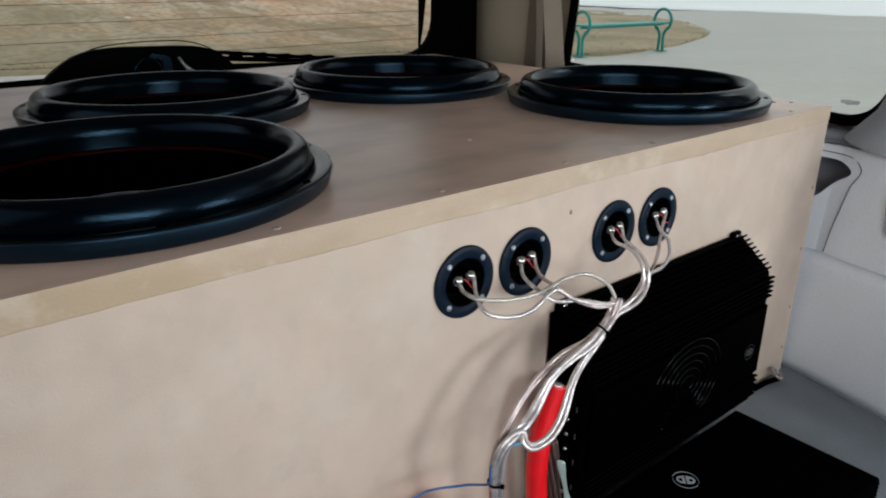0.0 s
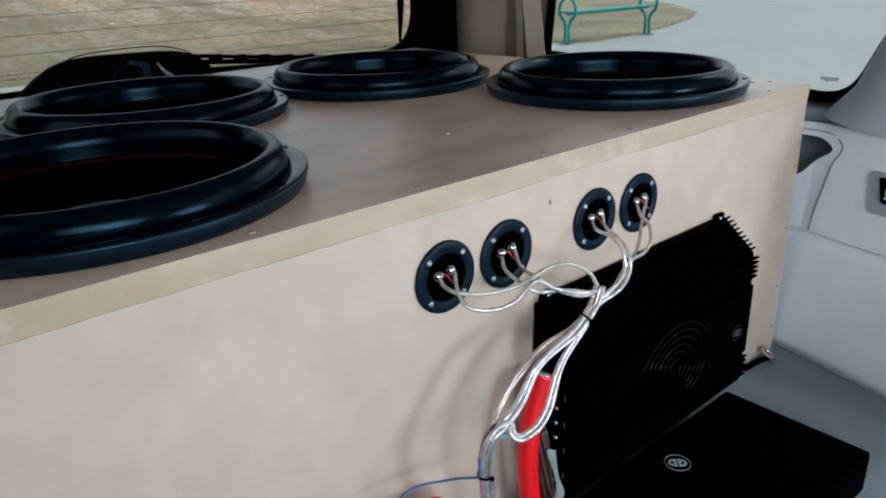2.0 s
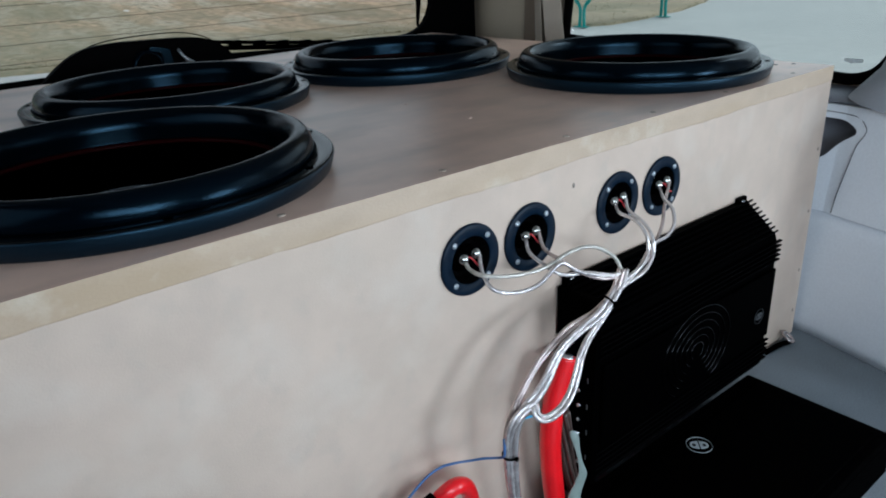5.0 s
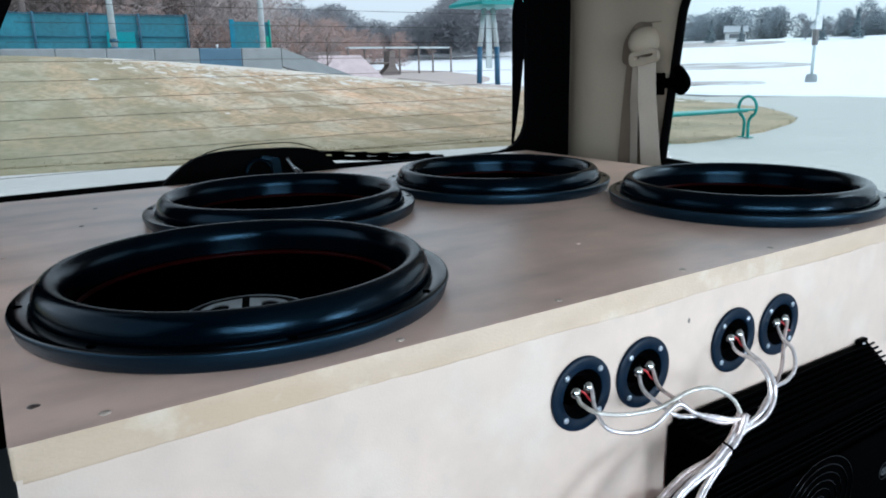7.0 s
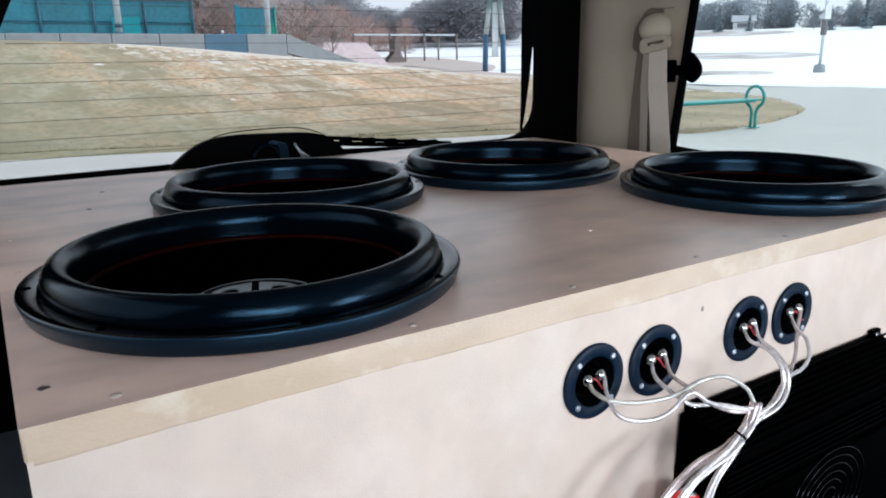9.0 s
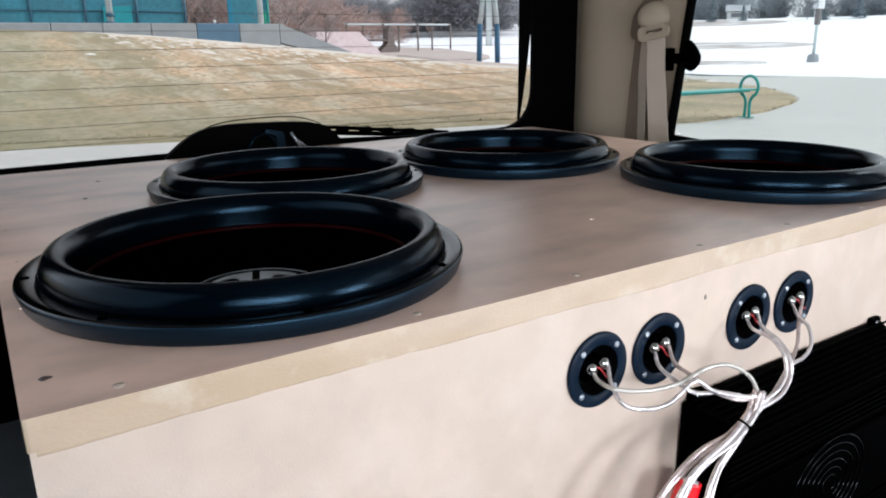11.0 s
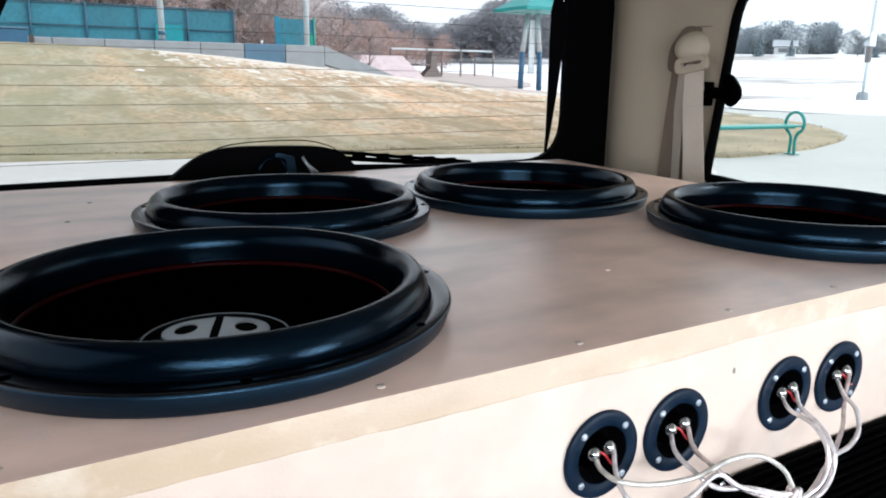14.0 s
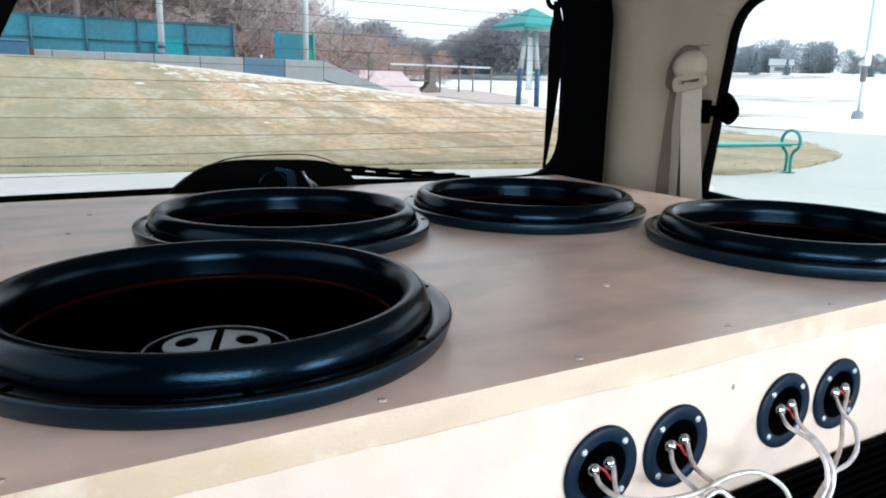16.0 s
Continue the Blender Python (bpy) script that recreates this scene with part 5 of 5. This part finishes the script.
# pale cup left on the barrier
cup = part("paper_cup", moved(lathe([(0.0, 0.0), (0.035, 0.0), (0.050, 0.13), (0.044, 0.13), (0.030, 0.01), (0.0, 0.01)], 14), Matrix.Translation((7.45, 26.42, 1.9605))), WHITE_INK, smooth=True)
tagged(cup, "small white paper cup standing on the concrete barrier", "cup")

# closed bin on the bank before the barrier
bin_box = holder("storage_bin", (-0.45, 25.85, rise(-0.45, 25.85)))
tagged(bin_box, "blue plastic storage bin with a dark brown end by the barrier", "bin")
part("body", box(-0.42, 0.50, -0.25, 0.25, -0.02, 0.40, 0.02), BLUE_POST, bin_box)
part("lid", box(-0.45, 0.53, -0.28, 0.28, 0.405, 0.46, 0.015), WALL_BLUE, bin_box, "paler blue lid")
part("end_plate", box(0.535, 0.66, -0.2, 0.2, 0.0, 0.24, 0.01), BROWN_JACKET, bin_box, "dark brown end")

# leftover snow along the top of the bank
patch_rng = random.Random(4)
streaks = bmesh.new()


def snow_patch(px, py, rx, ry, n):
    mid = streaks.verts.new((px, py, rise(px, py) + 0.045))
    rim = []
    for k in range(16):
        a = 2 * math.pi * k / 16
        q = 1 + 0.6 * noise.noise((n * 3.1 + math.cos(a) * 1.8, math.sin(a) * 1.8, 0))
        x, y = px + rx * q * math.cos(a), py + ry * q * math.sin(a)
        rim.append(streaks.verts.new((x, y, rise(x, y) + 0.02)))
    for k in range(16):
        streaks.faces.new((mid, rim[k], rim[(k + 1) % 16]))


for n in range(3200):
    px = 3.0 + 14.0 * patch_rng.random() ** 0.7
    edge = 25.3 - 4.6 * max(0.0, (px - 9.0) / 8.0) ** 1.5
    small = patch_rng.random() ** 2
    snow_patch(px, edge - 0.2 - abs(patch_rng.gauss(0, 2.6)), 0.03 + 0.15 * small, 0.04 + 0.22 * small, n)
tagged(part("snow_streaks", streaks, SLUSH, smooth=True), "broken streaks of old snow along the top of the bank", "snow", kind="stuff")
streaks = bmesh.new()
snow_patch(2.2, 18.5, 0.14, 0.10, 300)
tagged(part("snow_patch", streaks, SNOW, smooth=True), "small lone patch of old snow on the dry lawn", "snow patch")

# shelter
sx, sy = 17.9, 24.2
shelter = holder("shade_shelter", (sx, sy, ground_z(sx, sy) - 0.12))
tagged(shelter, "small teal pyramid roof on blue posts", "shelter")
roof = bmesh.new()
rim = [roof.verts.new((x * 1.15, y * 1.15, 3.42)) for x, y in ((-1, -1), (1, -1), (1, 1), (-1, 1))]
tip = roof.verts.new((0, 0, 4.15))
for k in range(4):
    roof.faces.new((rim[k], rim[(k + 1) % 4], tip))
roof.faces.new(rim[::-1])
part("roof", roof, TEAL_ROOF, shelter, "teal pyramid roof")
part("fascia", box(-1.16, 1.16, -1.16, 1.16, 3.30, 3.422), TEAL_ROOF, shelter)
for k, (x, y) in enumerate(((-0.42, 0.1), (0.38, -0.1))):
    part("post", tube([(x, y, 0), (x * 0.9, y, 1.75)], 0.11, 8), BLUE_POST, shelter, "dark blue post", True)
    part("upper_post", tube([(x * 0.9, y, 1.7), (x * 0.35, y, 3.25)], 0.10, 8), GREY_POST, shelter, "", True)
part("panel", box(-0.16, 0.14, -0.06, 0.0, 0.9, 3.0, 0.02), GREY_POST, shelter, "pale upright panel")

# skate ramp and play frame
ramp = bmesh.new()
x0, y0 = 19.6, 44.0
z = ground_z(x0, y0)
low_l, low_r = Vector((x0 - 1.3, y0, z - 0.3)), Vector((x0 + 4.9, y0, z - 0.3))
f = [ramp.verts.new(p) for p in (low_l, low_r, low_r + Vector((0, 5, 0)), low_l + Vector((0, 5, 0)), low_l + Vector((1.0, 0.6, 2.15)), low_r + Vector((-2.2, 0.6, 2.15)), low_r + Vector((-2.2, 4.7, 2.15)), low_l + Vector((1.0, 4.7, 2.15)))]
for q in ((0, 1, 5, 4), (1, 2, 6, 5), (2, 3, 7, 6), (3, 0, 4, 7), (4, 5, 6, 7), (0, 3, 2, 1)):
    ramp.faces.new([f[k] for k in q])
skate = holder("skate_ramp", (x0, y0, z - 0.3))
tagged(skate, "weathered pinkish skate ramp on the far pad", "ramp")
part("body", moved(ramp, Matrix.Translation((-x0, -y0, 0.3 - z))), PINK_RAMP, skate)
part("coping", box(-1.2, 1.9, 2.0, 2.5, 2.15, 2.42, 0.03), BARK, skate, "dark coping along the top")

play = holder("play_frame", (32.4, 57.0, ground_z(32.4, 57)))
tagged(play, "dark steel climbing frame in the snow", "climbing frame")
for k in range(7):
    x = -5.0 + 1.75 * k
    part("post", tube([(x, 0.4 * (k % 2), 0), (x, 0.4 * (k % 2), 2.45)], 0.085, 6), BARK, play, "", True)
part("beam", box(-5.1, 5.6, 0.1, 0.3, 2.33, 2.47), GREY_POST, play)
part("chute", moved(plate([(-2.4, 0.0), (-0.4, 0.0), (-0.9, 0.8), (-1.0, 2.1), (-1.45, 2.1), (-1.6, 0.8)], [], 0.9), STAND), BARK, play, "dark chute")
part("deck", box(-2.8, -0.6, -0.8, 1.2, 1.0, 1.15), BARK, play)

# lamp post on the snow
lx, ly = 35.1, 20.45
lamp_post = holder("lamp_post", (lx, ly, ground_z(lx, ly) - 0.18))
tagged(lamp_post, "grey lamp post with a sign on a concrete base", "lamp post")
part("base", lathe([(0.0, 0.62), (0.20, 0.62), (0.27, 0.5), (0.29, 0.0)], 16), WALL_CONCRETE, lamp_post, "round concrete base")
part("pole", tube([(0, 0, 0.6), (0, 0, 7.5)], 0.075, 8), GREY_POST, lamp_post, "", True)
part("sign", box(-0.26, 0.26, -0.14, -0.10, 2.75, 3.4, 0.02), HOUSE_WALL, lamp_post, "white sign board")
part("box", box(-0.10, 0.10, -0.11, 0.11, 2.0, 2.75, 0.02), ASPHALT, lamp_post)


# trees: tapered trunk, limbs and a haze of bare twigs
def bare_tree(seed, height, spread, mat, twigs=340, wood_mat=BARK):
    rng = random.Random(seed)
    t = holder("bare_tree")
    wood = [tube([(0, 0, -0.3), (0.1 * rng.uniform(-1, 1), 0, height * 0.35), (0.3 * rng.uniform(-1, 1), 0.2, height * 0.75)], height * 0.016, 6, 1.0, lambda q: 1.0 - 0.75 * q)]
    ends = []
    for k in range(16):
        a, h = rng.uniform(0, 2 * math.pi), height * rng.uniform(0.15, 0.7)
        reach = spread * rng.uniform(0.4, 1.0)
        end = (reach * math.cos(a), reach * math.sin(a), min(height, h + height * rng.uniform(0.15, 0.4)))
        mid = (0.45 * end[0], 0.45 * end[1], h + 0.35 * (end[2] - h))
        wood.append(tube([(0, 0, h), mid, end], height * 0.006, 4, 1.0, lambda q: 1.0 - 0.8 * q))
        ends.append((Vector((0, 0, h)), Vector(end)))
    part("trunk", merged(*wood), wood_mat, t, "", True)
    crown = bmesh.new()
    for k in range(twigs):
        a, b = rng.choice(ends)
        p = a.lerp(b, rng.uniform(0.25, 1.05))
        d = Vector((rng.gauss(0, 1), rng.gauss(0, 1), rng.gauss(0.5, 0.8))).normalized() * height * rng.uniform(0.08, 0.2)
        side = d.orthogonal().normalized() * height * 0.0035
        v = [crown.verts.new(q) for q in (p - side, p + side, p + d)]
        crown.faces.new(v)
    part("crown", crown, mat, t, "thin bare twigs")
    return t


def conifer(seed, height):
    rng = random.Random(seed)
    t = holder("conifer")
    part("trunk", tube([(0, 0, -0.3), (0, 0, height * 0.9)], height * 0.015, 6, 1.0, lambda q: 1 - 0.8 * q), BARK, t, "", True)
    crown = bmesh.new()
    for k in range(420):
        h = rng.random() ** 1.3
        r = (1 - h) * height * 0.24 * rng.uniform(0.5, 1.1)
        a = rng.uniform(0, 2 * math.pi)
        c = Vector((r * math.cos(a), r * math.sin(a), height * (0.08 + 0.92 * h)))
        out = Vector((math.cos(a), math.sin(a), -0.5)) * height * 0.05
        side = Vector((-math.sin(a), math.cos(a), rng.uniform(-0.4, 0.4))) * height * 0.03
        v = [crown.verts.new(q) for q in (c - side, c + out, c + side, c - 0.6 * out + Vector((0, 0, 0.02 * height)))]
        crown.faces.new(v)
    part("crown", crown, NEEDLES, t, "drooping dark needles")
    return t


rng = random.Random(11)
kinds = [tagged(bare_tree(k, 9.0, 3.6, TWIGS), "bare grey-brown winter tree in the wood", "tree", "bare trees in the wood") for k in range(4)]
brush = [tagged(bare_tree(20 + k, 4.2, 2.6, RED_TWIGS, 460), "reddish bare brush at the wood's edge", "shrub", "bare brush") for k in range(2)]
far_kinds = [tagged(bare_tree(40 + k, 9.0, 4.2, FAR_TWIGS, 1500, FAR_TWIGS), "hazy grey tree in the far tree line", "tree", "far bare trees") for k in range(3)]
pines = [tagged(conifer(5 + k, 9.0), "dark conifer in the far tree line", "tree", "conifers in the tree line") for k in range(2)]


def planted(models, az, r, size, first=[]):
    a = radians(az)
    x, y = r * math.sin(a), r * math.cos(a)
    m = pose(x, y, rise(x, y) - 0.2, 0, 0, rng.uniform(0, 360)) @ Matrix.Diagonal((size, size, size * rng.uniform(0.85, 1.2), 1))
    model = rng.choice(models)
    if model not in first:
        first.append(model)
        model.matrix_basis = m
        return
    c = copy_thing(model, m)
    c.scale = m.to_scale()


for k in range(62):
    az = rng.uniform(-12, 24)
    planted(kinds, az, rng.uniform(36, 70), rng.uniform(0.9, 1.6) * (1.0 if az < 13 else 0.62 if az < 17.5 else 0.34))
for k in range(26):
    planted(brush, rng.uniform(-8, 21.5), rng.uniform(33.5, 42), rng.uniform(0.5, 0.8))
for k in range(30):
    planted(far_kinds, rng.uniform(24, 82), rng.uniform(120, 150), rng.uniform(0.30, 0.55))
for k in range(14):
    planted(brush, rng.uniform(24, 44), rng.uniform(90, 125), rng.uniform(0.5, 0.9))
for k in range(16):
    planted(pines, rng.uniform(26, 78), rng.uniform(122, 145), rng.uniform(0.28, 0.55))


def wood(name, az0, az1, r0, r1, low, high, crowns, mat, seed, label, thick=0.012, twigs=400):
    """A far wood that nobody could count: many crowns of crossing twigs, uneven on top."""
    r = random.Random(seed)
    verts, faces = [], []
    for _ in range(crowns):
        a, d = radians(r.uniform(az0, az1)), r.uniform(r0, r1)
        x, y = d * math.sin(a), d * math.cos(a)
        tall = r.uniform(low, high) * (0.75 + 0.5 * noise.noise((a * 9, 4.0, 0)))
        z, wide = rise(x, y), tall * r.uniform(0.28, 0.45)
        for _ in range(twigs):
            h = 1 - 0.9 * r.random() ** 0.8
            q = wide * math.sqrt(max(0.02, 1 - (2 * h - 1.05) ** 2)) * r.random() ** 0.5
            b = r.uniform(0, 2 * math.pi)
            p = Vector((x + q * math.cos(b), y + q * math.sin(b), z + tall * h))
            t = Vector((r.gauss(0, 0.6), r.gauss(0, 0.6), r.uniform(0.2, 1.0))).normalized() * tall * r.uniform(0.05, 0.12)
            e = t.orthogonal().normalized() * tall * r.uniform(0.6, 1.6) * thick
            n = len(verts)
            verts += [p - e, p + e, p + t]
            faces.append((n, n + 1, n + 2))
    mesh = bpy.data.meshes.new(name)
    mesh.from_pydata(verts, [], faces)
    mesh.materials.append(mat)
    tagged(new(name, mesh), label, "woods", kind="stuff")


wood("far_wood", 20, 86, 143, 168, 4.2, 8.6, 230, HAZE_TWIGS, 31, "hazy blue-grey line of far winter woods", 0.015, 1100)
wood("near_wood", -16, 19, 48, 90, 8.0, 14.0, 170, TWIGS, 32, "grey-brown bare winter wood behind the fence", 0.0055, 1100)
wood("near_wood", 18, 30, 75, 110, 4.0, 7.0, 60, RED_TWIGS, 33, "reddish-brown bare thicket beyond the pad", 0.008, 800)
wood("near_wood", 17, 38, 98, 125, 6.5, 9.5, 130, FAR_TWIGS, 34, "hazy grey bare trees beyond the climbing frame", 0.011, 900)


def house(x, y, w, wall_mat, turn):
    h = holder("house", (x, y, rise(x, y)))
    tagged(h, "low far house with a dark pitched roof", "house", "houses beyond the field")
    part("wall", box(-w / 2, w / 2, -4, 4, -0.5, 2.0), wall_mat, h)
    r = bmesh.new()
    e = [r.verts.new(p) for p in ((-w / 2 - 0.4, -4.5, 2.1), (w / 2 + 0.4, -4.5, 2.1), (w / 2 + 0.4, 4.5, 2.1), (-w / 2 - 0.4, 4.5, 2.1), (-w / 2 - 0.4, 0, 3.7), (w / 2 + 0.4, 0, 3.7))]
    for q in ((0, 1, 5, 4), (2, 3, 4, 5), (0, 4, 3), (1, 2, 5), (0, 3, 2, 1)):
        r.faces.new([e[k] for k in q])
    part("roof", r, HOUSE_ROOF, h)
    for k in range(3):
        part("window", box(-w / 2 + w * (0.2 + 0.25 * k), -w / 2 + w * (0.2 + 0.25 * k) + 1.2, -4.06, -3.98, 0.8, 1.7), HOUSE_DARK, h)
    h.rotation_euler, h.scale = (0, 0, radians(turn)), (0.75, 0.75, 0.75)


for az, w in ((33, 5), (39, 5.5), (49.5, 4), (54.5, 4.5), (60, 4), (66, 4.5)):
    r = 142
    house(r * math.sin(radians(az)), r * math.cos(radians(az)), w, HOUSE_WALL, -az)
